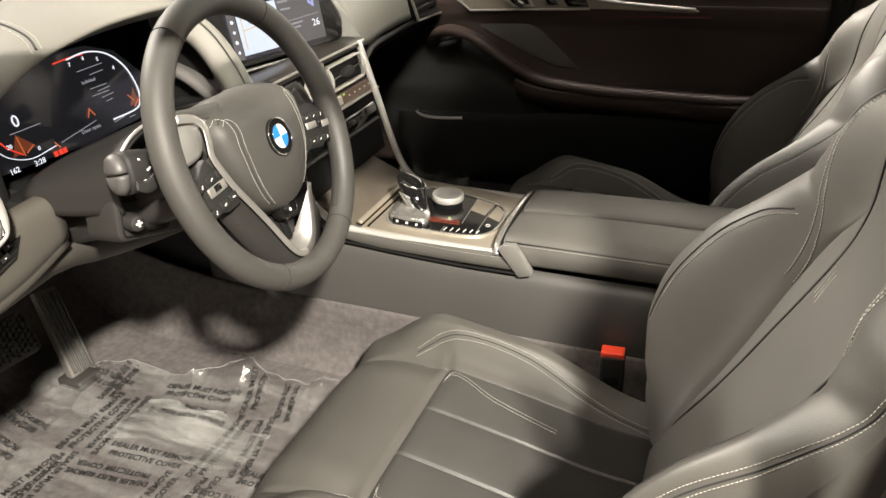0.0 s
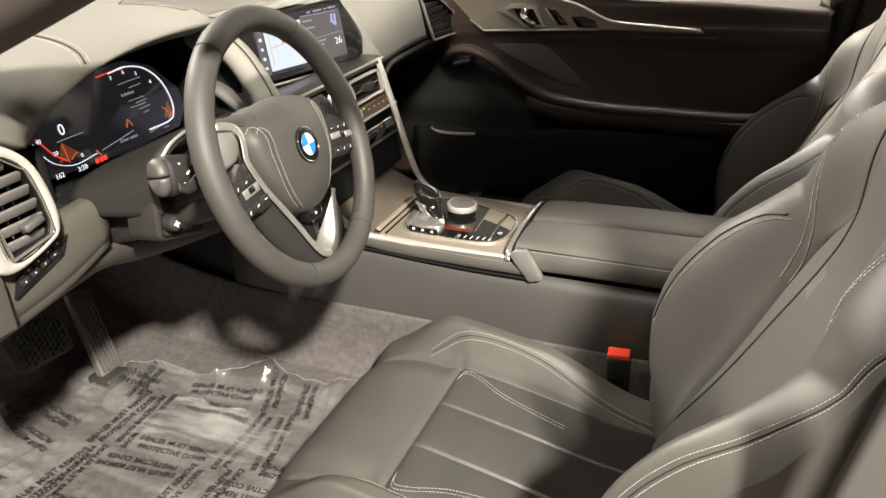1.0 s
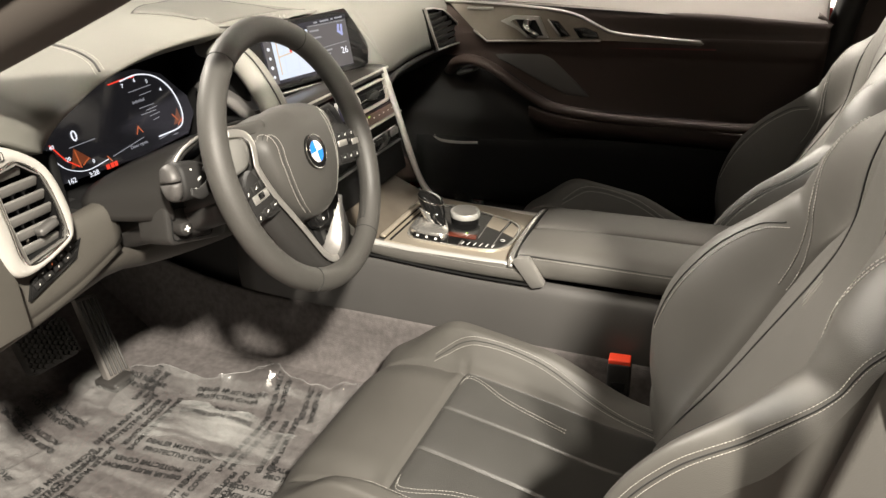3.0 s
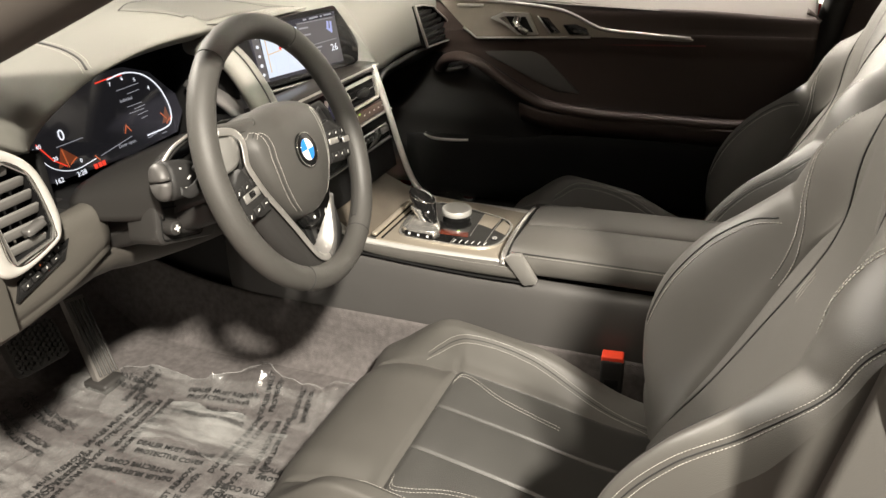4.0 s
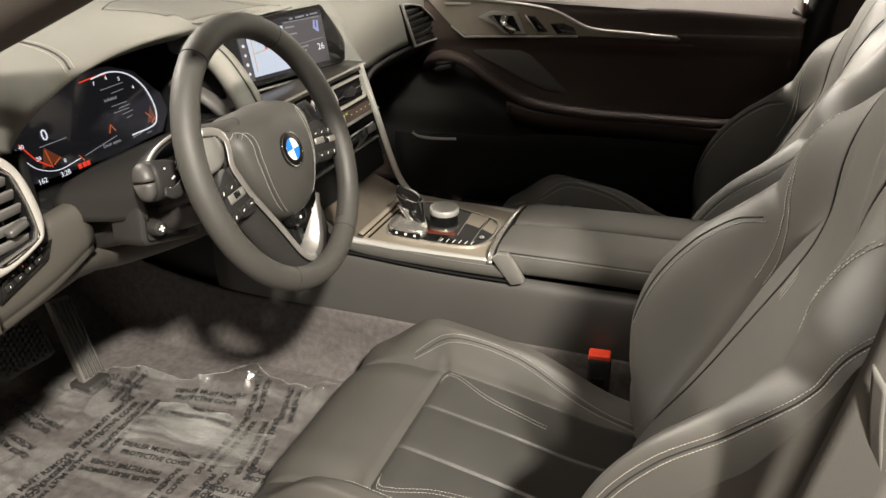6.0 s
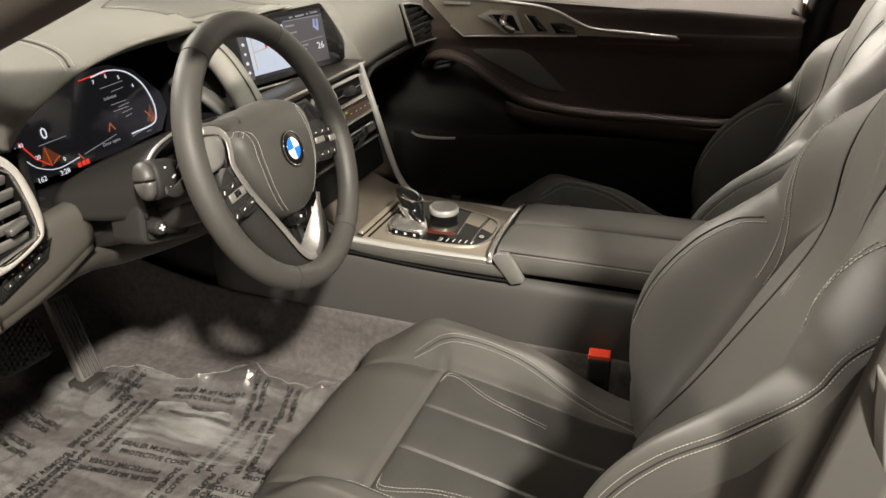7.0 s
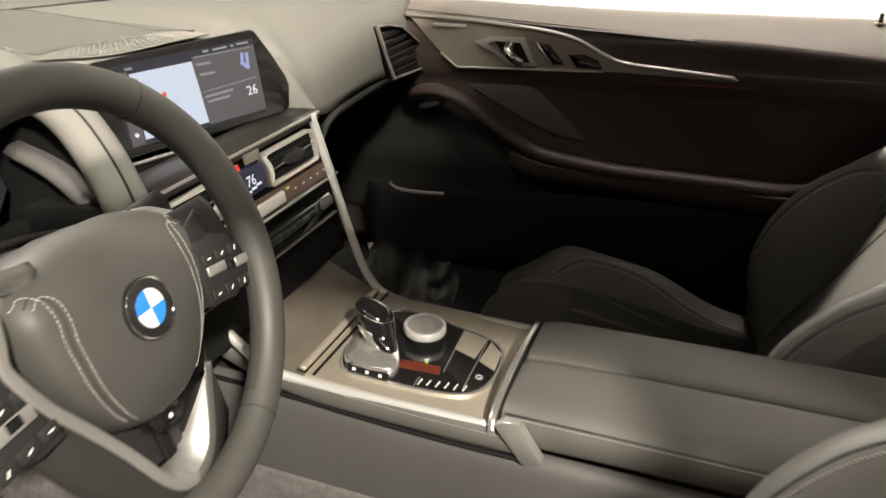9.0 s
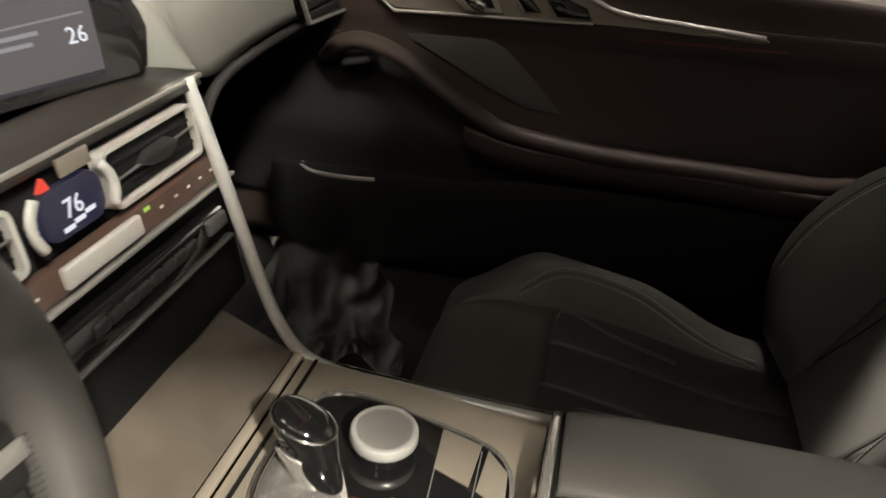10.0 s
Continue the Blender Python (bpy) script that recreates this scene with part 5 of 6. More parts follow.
def lerp_list(table, x):
    """Smooth curve through a short table of (x, value)."""
    n = len(table)
    if x <= table[0][0]:
        return table[0][1]
    if x >= table[-1][0]:
        return table[-1][1]
    k = next(i for i in range(n - 1) if x <= table[i + 1][0])
    (a, fa), (b, fb) = table[k], table[k + 1]
    def slope(i):
        if i == 0 or i == n - 1:
            return 0.0
        (p, fp), (q, fq) = table[i - 1], table[i + 1]
        return (fq - fp) / (q - p)
    u, w = (x - a) / (b - a), b - a
    return (2 * u ** 3 - 3 * u * u + 1) * fa + (u ** 3 - 2 * u * u + u) * w * slope(k) + (3 * u * u - 2 * u ** 3) * fb + (u ** 3 - u * u) * w * slope(k + 1)


CUSH = ((-.505, .303), (-.493, .340), (-.464, .372), (-.425, .388), (-.380, .393), (-.33, .387), (-.20, .364), (-.08, .340), (.05, .335))
SEAMX = -.325


def cushion_z(x, y):
    """Height of the cushion's top, y from the seat's middle."""
    a = abs(y)
    z = lerp_list(CUSH, x)
    k = smooth01(-.46, -.34, x)
    bolster = smooth01(.135, .178, a) * (.052 * k * (1 - .75 * smooth01(-.22, -.03, x))) - smooth01(.190, .236, a) * .09
    if a < .142 and x > SEAMX:                       # fluted insert
        pitch = .0915
        z += .0035 * (1 - (2 * abs(((y + .137 + pitch * 9) % pitch) / pitch - .5)) ** 4) * smooth01(SEAMX, SEAMX + .03, x)
        for g in (-.0455, .0455):
            z -= .0035 * groove(y - g, .0018)
    z -= .011 * smooth01(.075, .140, a) ** 2 * smooth01(SEAMX + .01, SEAMX - .03, x) * smooth01(.20, .15, a)
    z -= .007 * groove(a - .140, .004) * smooth01(-.48, -.44, x)
    if a < .15:
        z -= .006 * groove(x - SEAMX, .004)
    z -= .004 * groove(a - .200, .003) * k
    return z + bolster


def sheet(xs, ys, f, thick=0.0):
    return lattice([[(x, y, f(x, y)) for y in ys] for x in xs])


def seat(cy, label, lean, drop=0.0, back_shift=0.0, name="sports_seat"):
    s = thing(name, (-.15, cy, FLOOR), label, "car seat", "front seats")
    # cushion: thigh support, fluted insert, two bolsters, skirt
    def put(nm, bm, mat, lab):
        bmesh.ops.translate(bm, verts=bm.verts, vec=(0, cy, 0))
        return part(nm, bm, mat, s, lab)
    ins_y = np.linspace(-.141, .141, 150)
    put("insert", sheet(np.linspace(SEAMX, .02, 60), ins_y, cushion_z), INSERT, "fluted grey leather insert")
    put("thigh_support", sheet(np.linspace(-.504, SEAMX, 46), ins_y, cushion_z), LEATHER, "plain grey leather thigh support")
    for sg in (-1, 1):
        put("cushion_bolster", sheet(np.linspace(-.504, .04, 90), sg * np.linspace(.140, .236, 40), cushion_z), LEATHER, "grey leather side bolster")
        skirt = lattice([[(x, sg * .2355, cushion_z(x, .2355)), (x, sg * .243, cushion_z(x, .2355) - .012), (x, sg * .245, .30), (x, sg * .238, .265)] for x in np.linspace(-.504, .10, 30)])
        put("cushion_side", skirt, LEATHER, "grey leather cushion side")
        row = spline([(-.378, .149, 0), (-.36, .156, 0), (-.335, .163, 0), (-.28, .168, 0), (-.214, .166, 0), (-.12, .156, 0), (-.03, .146, 0)], 90)
        put("seam", tube([(p.x, sg * p.y, cushion_z(p.x, p.y) + .0004) for p in row], .0007, n=5), SEAM, "dark seam line")
        for off in (-.0036, .0036):
            ln = [(p.x, sg * (p.y + off), cushion_z(p.x, p.y + off) + .0010) for p in row]
            put("stitching", stitching(ln, (0, 0, 1), .0045, .0031, .00042), STITCH, "pale double stitching")
        for off in (0, .006):
            ln = [(p.x, sg * (p.y - off), cushion_z(p.x, p.y - off) + .0012) for p in spline([(-.318, .110, 0), (-.312, .127, 0), (-.29, .124, 0), (-.245, .104, 0), (-.19, .093, 0), (-.149, .088, 0)], 60)]
            put("stitching", stitching(ln, (0, 0, 1), .0045, .0031, .00042), STITCH, "pale double stitching")
    front = lattice([[(-.504, y, cushion_z(-.504, y)), (-.507, y, .285), (-.500, y, .27), (-.46, y, .262)] for y in np.linspace(-.236, .236, 40)])
    put("cushion_front", front, LEATHER, "grey leather cushion front")
    put("seat_base", block((.46, .42, .08), Matrix.Translation((-.22, 0, .285)), .02, 3), PLASTIC, "black plastic seat base")
    for sg in (-1, 1):
        put("seat_rail", block((.5, .03, .03), Matrix.Translation((-.2, sg * .17, .262)), .004), PLASTIC, "black seat rail")
    # backrest, along h from the hip point, leaning back
    e = V(math.sin(radians(lean)), 0, math.cos(radians(lean)))
    nrm = V(-e.z, 0, e.x)
    half = ((-.03, .232), (.10, .250), (.20, .252), (.28, .252), (.34, .250), (.42, .240), (.50, .205), (.57, .150), (.62, .11), (.66, .09))
    edge_in = ((-.03, .082), (.07, .112), (.17, .134), (.25, .152), (.30, .150), (.34, .118), (.38, .078), (.45, .052), (.55, .04), (.66, .03))
    peak = ((-.03, .205), (.05, .222), (.20, .224), (.28, .216), (.33, .204), (.39, .186), (.45, .168), (.52, .140), (.60, .10), (.66, .08))
    hem = ((-.03, .214), (.05, .233), (.20, .236), (.30, .236), (.36, .238), (.44, .232), (.50, .20))
    ridge = ((-.03, .040), (.01, .068), (.06, .094), (.136, .108), (.214, .098), (.277, .074), (.33, .057), (.36, .057), (.39, .062), (.43, .060), (.47, .046), (.52, .036), (.58, .03), (.66, .02))
    mid = ((-.03, .014), (.10, .006), (.20, .005), (.32, .007), (.373, .018), (.435, .042), (.48, .058), (.55, .070), (.66, .066))
    fall = ((-.03, .03), (.10, .045), (.26, .042), (.33, .026), (.39, .030), (.45, .045), (.55, .05), (.66, .04))

    def back(v, h):
        """v: 0 at the middle, 1 at the insert's edge, 2 at the outer edge; signed."""
        w, yi, yr, a = lerp_list(half, h), lerp_list(edge_in, h), lerp_list(peak, h), abs(v)
        y = a * yi if a < 1 else yi + (a - 1) * (w - yi)
        d0 = lerp_list(mid, h)
        d = d0
        rise = lerp_list(ridge, h) - d0
        if y > yi:
            q = min(1.0, (y - yi) / (yr - yi))
            soft = smooth01(.27, .36, h)
            d += rise * ((1 - soft) * math.sin(math.pi / 2 * q) ** 1.25 + soft * smooth01(0, 1, q))
        if y > yr:
            d -= lerp_list(fall, h) * ((y - yr) / (w - yr)) ** 1.6
        d -= .004 * groove(y - yi, .004) * smooth01(.33, .28, h) + .003 * groove(y - .088, .0028) * smooth01(.56, .48, h)
        d -= .0007 * groove(y - lerp_list(hem, h), .0020) * smooth01(.45, .40, h)
        if a > 1:                                     # tuck where the wing meets the shoulder
            d -= .0025 * groove(h - .318 - .55 * max(0.0, y - .17), .010) * smooth01(.15, .18, y) * smooth01(.250, .225, y)
        else:
            d += .003 * math.cos(math.pi * y / .17) * smooth01(.02, .1, h)
        return V(0, y if v > 0 else -y, .392) + e * h + nrm * (d - back_shift)

    def at(y, h, lift=.001):
        """The point on the backrest's face at half-width y."""
        yi, w = lerp_list(edge_in, h), lerp_list(half, h)
        a = abs(y)
        v = a / yi if a < yi else 1 + (a - yi) / (w - yi)
        return back(v if y > 0 else -v, h) + nrm * lift

    hs = np.linspace(-.03, .66, 130)
    put("back_insert", lattice([[back(b, h) for b in np.linspace(-1, 1, 190)] for h in hs]), LEATHER, "grey leather backrest insert")
    for sg in (-1, 1):
        put("back_bolster", lattice([[back(sg * b, h) for b in np.linspace(1, 2, 56)] for h in hs]), LEATHER, "grey leather backrest bolster")
        side = []
        for h in hs:
            p = back(sg * 2, h)
            t = .17 - .05 * smooth01(.3, .66, h)
            side.append([p, p - nrm * .02 + V(0, sg * .004, 0), p - nrm * (t * .6) + V(0, sg * .006, 0), p - nrm * t, p - nrm * (t + .02) - V(0, sg * .03, 0), V(p.x, 0, p.z) - nrm * (t + .03)])
        put("back_side", lattice(side), LEATHER, "grey leather backrest side")
        for off in (-.0024, .0024):
            ln = [at(sg * (lerp_list(hem, h) + off), h, .0006) for h in np.linspace(.0, .44, 100)]
            put("stitching", stitching(ln, nrm, .0036, .0025, .00034), STITCH, "pale double stitching")
        put("seam", tube([at(sg * lerp_list(hem, h), h, .0002) for h in np.linspace(.0, .44, 80)], .0008, n=6), SEAM, "dark seam line")
        for off in (-.003, .003):                      # stitched seam curving over the wing into the valley
            ln = [at(sg * (p.x + off), p.y) for p in spline([(.203, .06, 0), (.203, .15, 0), (.203, .22, 0), (.197, .268, 0), (.181, .296, 0)], 60)]
            if off < 0:
                put("stitching", stitching(ln, nrm, .0042, .0028, .00055), STITCH, "pale stitching")
            else:
                put("seam", tube([p - nrm * .0007 for p in ln], .0011, n=6), SEAM, "dark seam line")
        for off in (0, .006):                          # stitching on the shoulder
            ln = [at(sg * (p.x + off), p.y) for p in spline([(.150, .235, 0), (.160, .29, 0), (.168, .35, 0), (.172, .40, 0), (.170, .45, 0)], 60)]
            put("stitching", stitching(ln, nrm, .0042, .0028, .00050), STITCH, "pale stitching")
        put("seam", tube([back(sg, h) + nrm * .0005 for h in np.linspace(.0, .30, 50)], .0011, n=6), SEAM, "dark seam line")
        put("seam", tube([at(sg * .088, h, .0026) for h in np.linspace(.0, .54, 60)], .0012, n=6), SEAM, "dark seam line")
        for i in range(3 if sg > 0 else 0):
            mk = [at(sg * (.068 - .010 * i + .006 * math.sin(k)), .272 + .034 * k / 1.5, .0004) for k in np.linspace(0, 1.5, 8)]
            put("tab_stitch", tube(mk, .00035, n=5), STITCH, "pale tab stitch")
    topr = [back(b, .66) for b in np.linspace(-2, 2, 40)]
    put("back_top", lattice([topr, [p - nrm * .03 + e * .004 for p in topr], [p - nrm * .09 - e * .01 for p in topr]]), LEATHER, "grey leather backrest top")
    # headrest
    hr = []
    for h, w, dpt in ((.585, .07, .025), (.60, .105, .042), (.66, .125, .052), (.73, .12, .05), (.79, .095, .04), (.805, .05, .02)):
        c = V(0, 0, .392) + e * h + nrm * (.105 - .02 * (h - .585) / .2 - back_shift)
        hr.append([c + V(0, w * math.cos(q), 0) + nrm * (dpt * math.sin(q)) for q in [2 * math.pi * i / 28 for i in range(28)]])
    put("headrest", lattice([spline(list(r) + [r[0]], 41)[:-1] for r in zip(*[spline(c, 20) for c in zip(*hr)])], True, True), LEATHER, "grey leather headrest")
    s.location.z -= drop
    return s


driver = seat(WY, "grey leather sports seat with fluted cushion and pale stitching", 27)
pax = seat(2 * CY - WY + .005, "grey leather sports seat beside the far door, partly shaded", 30, .04, .028)

# belt buckle
bk = thing("belt_buckle", (-.105, .957, .30), "black seat belt buckle with a red release button", "seat belt buckle")
BM = basis((-.105, .957, .345), (1, .1, 0), (.06, 0, 1))
part("body", block((.036, .026, .085), BM @ pose(0, 0, 0, 90, 0, 0) @ pose(0, 0, 0), .005), PLASTIC, bk, "black plastic body")
part("release_button", block((.034, .022, .012), BM @ pose(0, .042, 0, 90, 0, 0), .002), REDBTN, bk, "bright red release button")
part("slot", block((.022, .016, .002), BM @ pose(0, .0, .0135, 0, 0, 0), .001), BLACK, bk, "dark recess")
part("stalk", block((.026, .012, .10), BM @ pose(.004, -.07, 0, 90, 0, 0), .003), PLASTIC, bk, "black stalk")

# seat belt and centre pillar by the driver's shoulder
sb = thing("seat_belt", (.15, .41, .62), "grey woven seat belt hanging beside the driver's seat", "seat belt")
wb = [[(.168, .425, .95), (.205, .400, .955)], [(.15, .418, .86), (.188, .392, .86)], [(.138, .408, .79), (.176, .384, .78)], [(.120, .402, .70), (.160, .378, .69)], [(.10, .398, .58), (.14, .374, .57)]]
part("webbing", skin(wb, 20, 6, .002), WEBBING, sb, "grey webbing")
part("fold", skin([[(.142, .400, .80), (.150, .393, .79)], [(.147, .395, .76), (.155, .388, .75)], [(.160, .386, .70), (.168, .38, .69)]], 12, 6, .002), WEBBING, sb, "folded edge")
part("centre_pillar_trim", skin([[(.20, .455, .55), (.17, .40, .55), (.18, .345, .55), (.30, .33, .55)], [(.225, .455, .75), (.195, .40, .75), (.205, .345, .75), (.32, .33, .75)], [(.26, .47, .95), (.235, .42, .95), (.245, .37, .95), (.36, .35, .95)], [(.32, .52, 1.18), (.29, .48, 1.18), (.30, .44, 1.18), (.40, .43, 1.18)]], 20, 16, .004), PILLAR_SHADED, shell, "brown centre pillar trim")

# ---- passenger door ----
door = thing("passenger_door", (-.3, 1.86, .25), "dark leather car door with silver trim and handle", "car door")
dprof = ((1.812, .800), (1.806, .770), (1.805, .750), (1.805, .740), (1.804, .732), (1.803, .726), (1.802, .720), (1.806, .70), (1.818, .67), (1.822, .60), (1.815, .545), (1.806, .52), (1.810, .49), (1.818, .45), (1.812, .38), (1.818, .29))
rows = [[(x, y - dy, min(z, .758 + (.112 - x) * .055)) for y, z in dprof]
        for x, dy in ((.150, -.006), (.12, .0), (-.1, .0), (-.35, .002), (-.6, .004), (-.80, .006), (-.95, .0))]
part("door_skin", skin(rows, 30, 70, .01), DOORSKIN, door, "dark leather door lining")


def lining_y(z):
    k = next((i for i in range(len(dprof) - 1) if dprof[i + 1][1] <= z), len(dprof) - 2)
    (y0, z0), (y1, z1) = dprof[k], dprof[k + 1]
    return y0 + (y1 - y0) * min(1, max(0, (z0 - z) / (z0 - z1)))


# Dark sheet over the lining, added where shade blackens the lower door.
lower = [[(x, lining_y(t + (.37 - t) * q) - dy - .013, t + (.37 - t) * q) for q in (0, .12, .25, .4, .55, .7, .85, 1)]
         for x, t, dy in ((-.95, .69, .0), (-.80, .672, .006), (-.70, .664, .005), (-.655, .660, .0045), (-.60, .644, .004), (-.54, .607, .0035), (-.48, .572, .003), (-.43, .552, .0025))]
part("shade_panel", skin(lower, 20, 30, .002), PLASTIC, door, "black sheet laid over the shaded lower door")


def seam_z(x):
    return .762 + (.112 - x) * .055


belt = [[(x, y - dy, b + (t - b) * k) for y, k in ((1.905, .7), (1.898, .96), (1.876, 1.0), (1.850, .80), (1.822, .42), (1.803, .10), (1.801, .0), (1.808, -.08))]
        for x, dy, b, t in [(x, dy, seam_z(x), .8165 + .008 * smooth01(-.4, -.75, x)) for x, dy in ((.150, -.004), (.12, .0), (-.1, .0), (-.35, .002), (-.6, .004), (-.80, .006), (-.95, .0))]]
part("belt_pad", skin(belt, 30, 30, .006), BELT_LIT, door, "brown-grey leather belt pad")
part("belt_seam", tube(spline([(x, 1.7995 - dy, seam_z(x)) for x, dy in ((.14, 0), (-.1, 0), (-.35, .002), (-.6, .004), (-.72, .006))], 30), .0014, n=6), SEAM, door, "dark seam line")


def door_plate(poly, depth, y, bevel=.002):
    return plate(poly, depth, basis((0, y, 0), (1, 0, 0), (0, 0, 1)), bevel)


decor = [(-.735, .806), (-.66, .803), (-.55, .796), (-.44, .785), (-.385, .772), (-.335, .748), (-.295, .735), (-.105, .7215), (-.098, .717), (-.105, .713), (-.30, .7185), (-.625, .709), (-.66, .735), (-.70, .775)]
part("decor_panel", door_plate(decor, .03, 1.786, .004), DECOR, door, "brushed warm-grey metal panel", True, 40)
part("edge_strip", tube(spline([(x, 1.784, z) for x, z in ((-.735, .806), (-.66, .8035), (-.55, .797), (-.44, .786), (-.385, .773), (-.335, .749), (-.295, .736), (-.20, .7285), (-.105, .7215))], 50), .004, .005, 8, (0, 1, 0)), SATIN, door, "satin silver upper edge")
part("edge_strip", tube([(x, 1.783, z) for x, z in ((-.66, .735), (-.625, .7085), (-.48, .7135), (-.335, .7185))], .003, .003, 8, (0, 1, 0)), SATIN, door, "satin silver lower edge")
part("ambient_line", block((.58, .006, .006), Matrix.Translation((-.36, 1.797, .700)) @ pose(0, 0, 0, 0, -.9, 0), .002), material("dark_red_strip", (.12, .02, .02), .3, blotch=.05), door, "dim red ambient strip")
# handle and lock keys
hx = [(-.585, .760), (-.553, .774), (-.487, .772), (-.463, .722), (-.515, .721), (-.545, .742)]
part("handle_recess", door_plate([(-.548, .764), (-.492, .764), (-.470, .724), (-.520, .724)], .004, 1.7815, .001), BLACK, door, "black handle recess", False)
part("handle_frame", ring_plate(hx, [(-.560, .760), (-.546, .765), (-.494, .764), (-.473, .726), (-.512, .726), (-.536, .744)], .010, basis((0, 1.776, 0), (1, 0, 0), (0, 0, 1))), SATIN, door, "satin silver handle frame", False)
part("handle", tube(spline([(-.512, 1.772, .765), (-.514, 1.762, .750), (-.504, 1.760, .738), (-.490, 1.772, .726)], 14), .009, .005, 10, (0, 1, 0)), CHROME, door, "chrome pull handle")
part("lock_key", door_plate([(-.462, .764), (-.440, .762), (-.408, .727), (-.430, .726)], .006, 1.779, .002), PIANO, door, "gloss black lock keys", True, 40)
part("lock_frame", tube([(x, 1.7785, z) for x, z in ((-.464, .766), (-.432, .7255))], .002, n=6, up=(0, 1, 0)), SATIN, door, "silver key edge")
part("window_switch", door_plate([(-.402, .746), (-.372, .748), (-.345, .738), (-.338, .724), (-.385, .723)], .006, 1.779, .002), PIANO, door, "gloss black window switch", True, 40)
part("model_plate", door_plate(rounded(.07, .007, .003, 4, -.64, .789), .003, 1.780, .001), SATIN, door, "thin silver plate", True, 40)
# speaker cover
part("speaker_cover", door_plate([(-.622, .680), (-.565, .692), (-.500, .688), (-.456, .664), (-.402, .614), (-.360, .574), (-.42, .576), (-.48, .604), (-.54, .639), (-.60, .659)], .02, 1.803, .004), GREYPLASTIC, door, "perforated grey speaker cover", True, 40)
# pull bar and armrest ledge
pb = [(-.735, 1.795, .626), (-.700, 1.762, .658), (-.655, 1.752, .667), (-.60, 1.748, .650), (-.54, 1.746, .613), (-.48, 1.746, .577), (-.43, 1.748, .556), (-.30, 1.75, .540), (-.15, 1.753, .536), (.0, 1.76, .532), (.07, 1.79, .53)]
part("pull_bar", tube(spline(pb, 60), .016, .013, 14, (0, 0, 1)), DOORSKIN, door, "dark leather pull and armrest edge")
part("armrest_ledge", skin([[(x, 1.755, z), (x, 1.775, z + .004), (x, 1.83, z - .004)] for x, z in ((-.44, .544), (-.30, .541), (-.1, .536), (.06, .532))], 12, 10, .012), DOORSKIN, door, "dark leather armrest ledge")
part("armrest_face", skin([[(x, 1.748, z - .006), (x, 1.752, z - .03), (x, 1.78, z - .055), (x, 1.825, z - .075)] for x, z in ((-.50, .565), (-.42, .546), (-.3, .540), (-.1, .535), (.07, .53))], 14, 12, .008), DOORSKIN, door, "dark armrest underside")
part("pull_bracket", block((.05, .04, .012), Matrix.Translation((-.675, 1.772, .634)) @ pose(0, 0, 0, 0, -15, 0), .005), PLASTIC, door, "black bracket at the pull")
# Pocket in matt black: its deep shade is put into the colour.
part("pocket_lip", skin([[(x, 1.755, z + .03), (x, 1.748, z), (x, 1.76, z - .10), (x, 1.80, z - .16)] for x, z in ((-.82, .424), (-.70, .430), (-.50, .434), (-.42, .446), (-.2, .452), (.10, .446))], 20, 12, .01), BLACK, door, "door pocket blacked out for shade")
part("pocket_trim", tube(spline([(-.770, 1.750, .456), (-.745, 1.744, .448), (-.69, 1.743, .447), (-.640, 1.744, .450)], 14), .005, .006, 8, (0, 1, 0)), SATIN, door, "bright trim on the pocket edge")
part("lock_pin", tube([(.112, 1.862, .806), (.1125, 1.862, .83)], .004, n=8, up=(0, 1, 0)), PLASTIC, door, "small black lock pin")
part("pin_ring", disc(.008, .003, basis((.112, 1.862, .8155), (1, 0, 0), (0, 1, 0)), 16, .001), SATIN, door, "silver pin ring", True, 40)
part("outer_skin", skin([[(x, 1.905, .785), (x, 1.955, .70), (x, 1.97, .45), (x, 1.94, .22)] for x in (-.95, -.4, .16)], 6, 10, .01), REDPAINT, door, "red painted outer skin")
wnd = part("window_glass", skin([[(-.85, 1.885, .80), (-.45, 1.80, 1.05), (-.15, 1.75, 1.16)], [(-.3, 1.885, .80), (-.2, 1.80, 1.05), (-.05, 1.745, 1.185)], [(.15, 1.885, .80), (.22, 1.80, 1.05), (.28, 1.745, 1.19)]], 8, 8), GLASS, door, "clear side window")
wnd.visible_shadow = False
# door mirror outside the far window
mir = thing("door_mirror", (-.80, 2.03, .80), "red door mirror outside the far window", "door mirror")
mo = [[(x, 2.04 + .09 * math.cos(q) * k, .865 + .06 * math.sin(q) * k) for q in [2 * math.pi * i / 20 for i in range(20)]] for x, k in ((-.88, .3), (-.86, .75), (-.80, 1), (-.75, .97), (-.745, .9))]
part("shell", lattice(mo, True, True), REDPAINT, mir, "red painted shell")
part("mirror_glass", plate([(.08 * math.cos(2 * math.pi * i / 24), .052 * math.sin(2 * math.pi * i / 24)) for i in range(24)], .003, basis((-.742, 2.04, .865), (0, 1, 0), (0, 0, 1))), CHROME, mir, "mirror glass", False)
part("arm", block((.06, .12, .025), Matrix.Translation((-.80, 1.965, .81)), .008), PLASTIC, mir, "black mirror foot")

# ---- pedals ----
ac = thing("accelerator_pedal", (-1.03, .79, .25), "ribbed black accelerator pedal hinged on the floor", "pedal")
PM = basis((-1.030, .786, .335), (.1, 1, -.18), (-.55, .30, 1))
part("pad", plate([(-.025, -.078), (.025, -.078), (.021, .085), (-.021, .085)], .014, PM, .004), STEEL, ac, "dark ribbed pad", True, 40)
for i in range(5):
    part("rib", block((.004, .150, .006), on(PM, .002) @ Matrix.Translation((-.017 + .0085 * i, .003, 0)), .0015), GREYPLASTIC, ac)
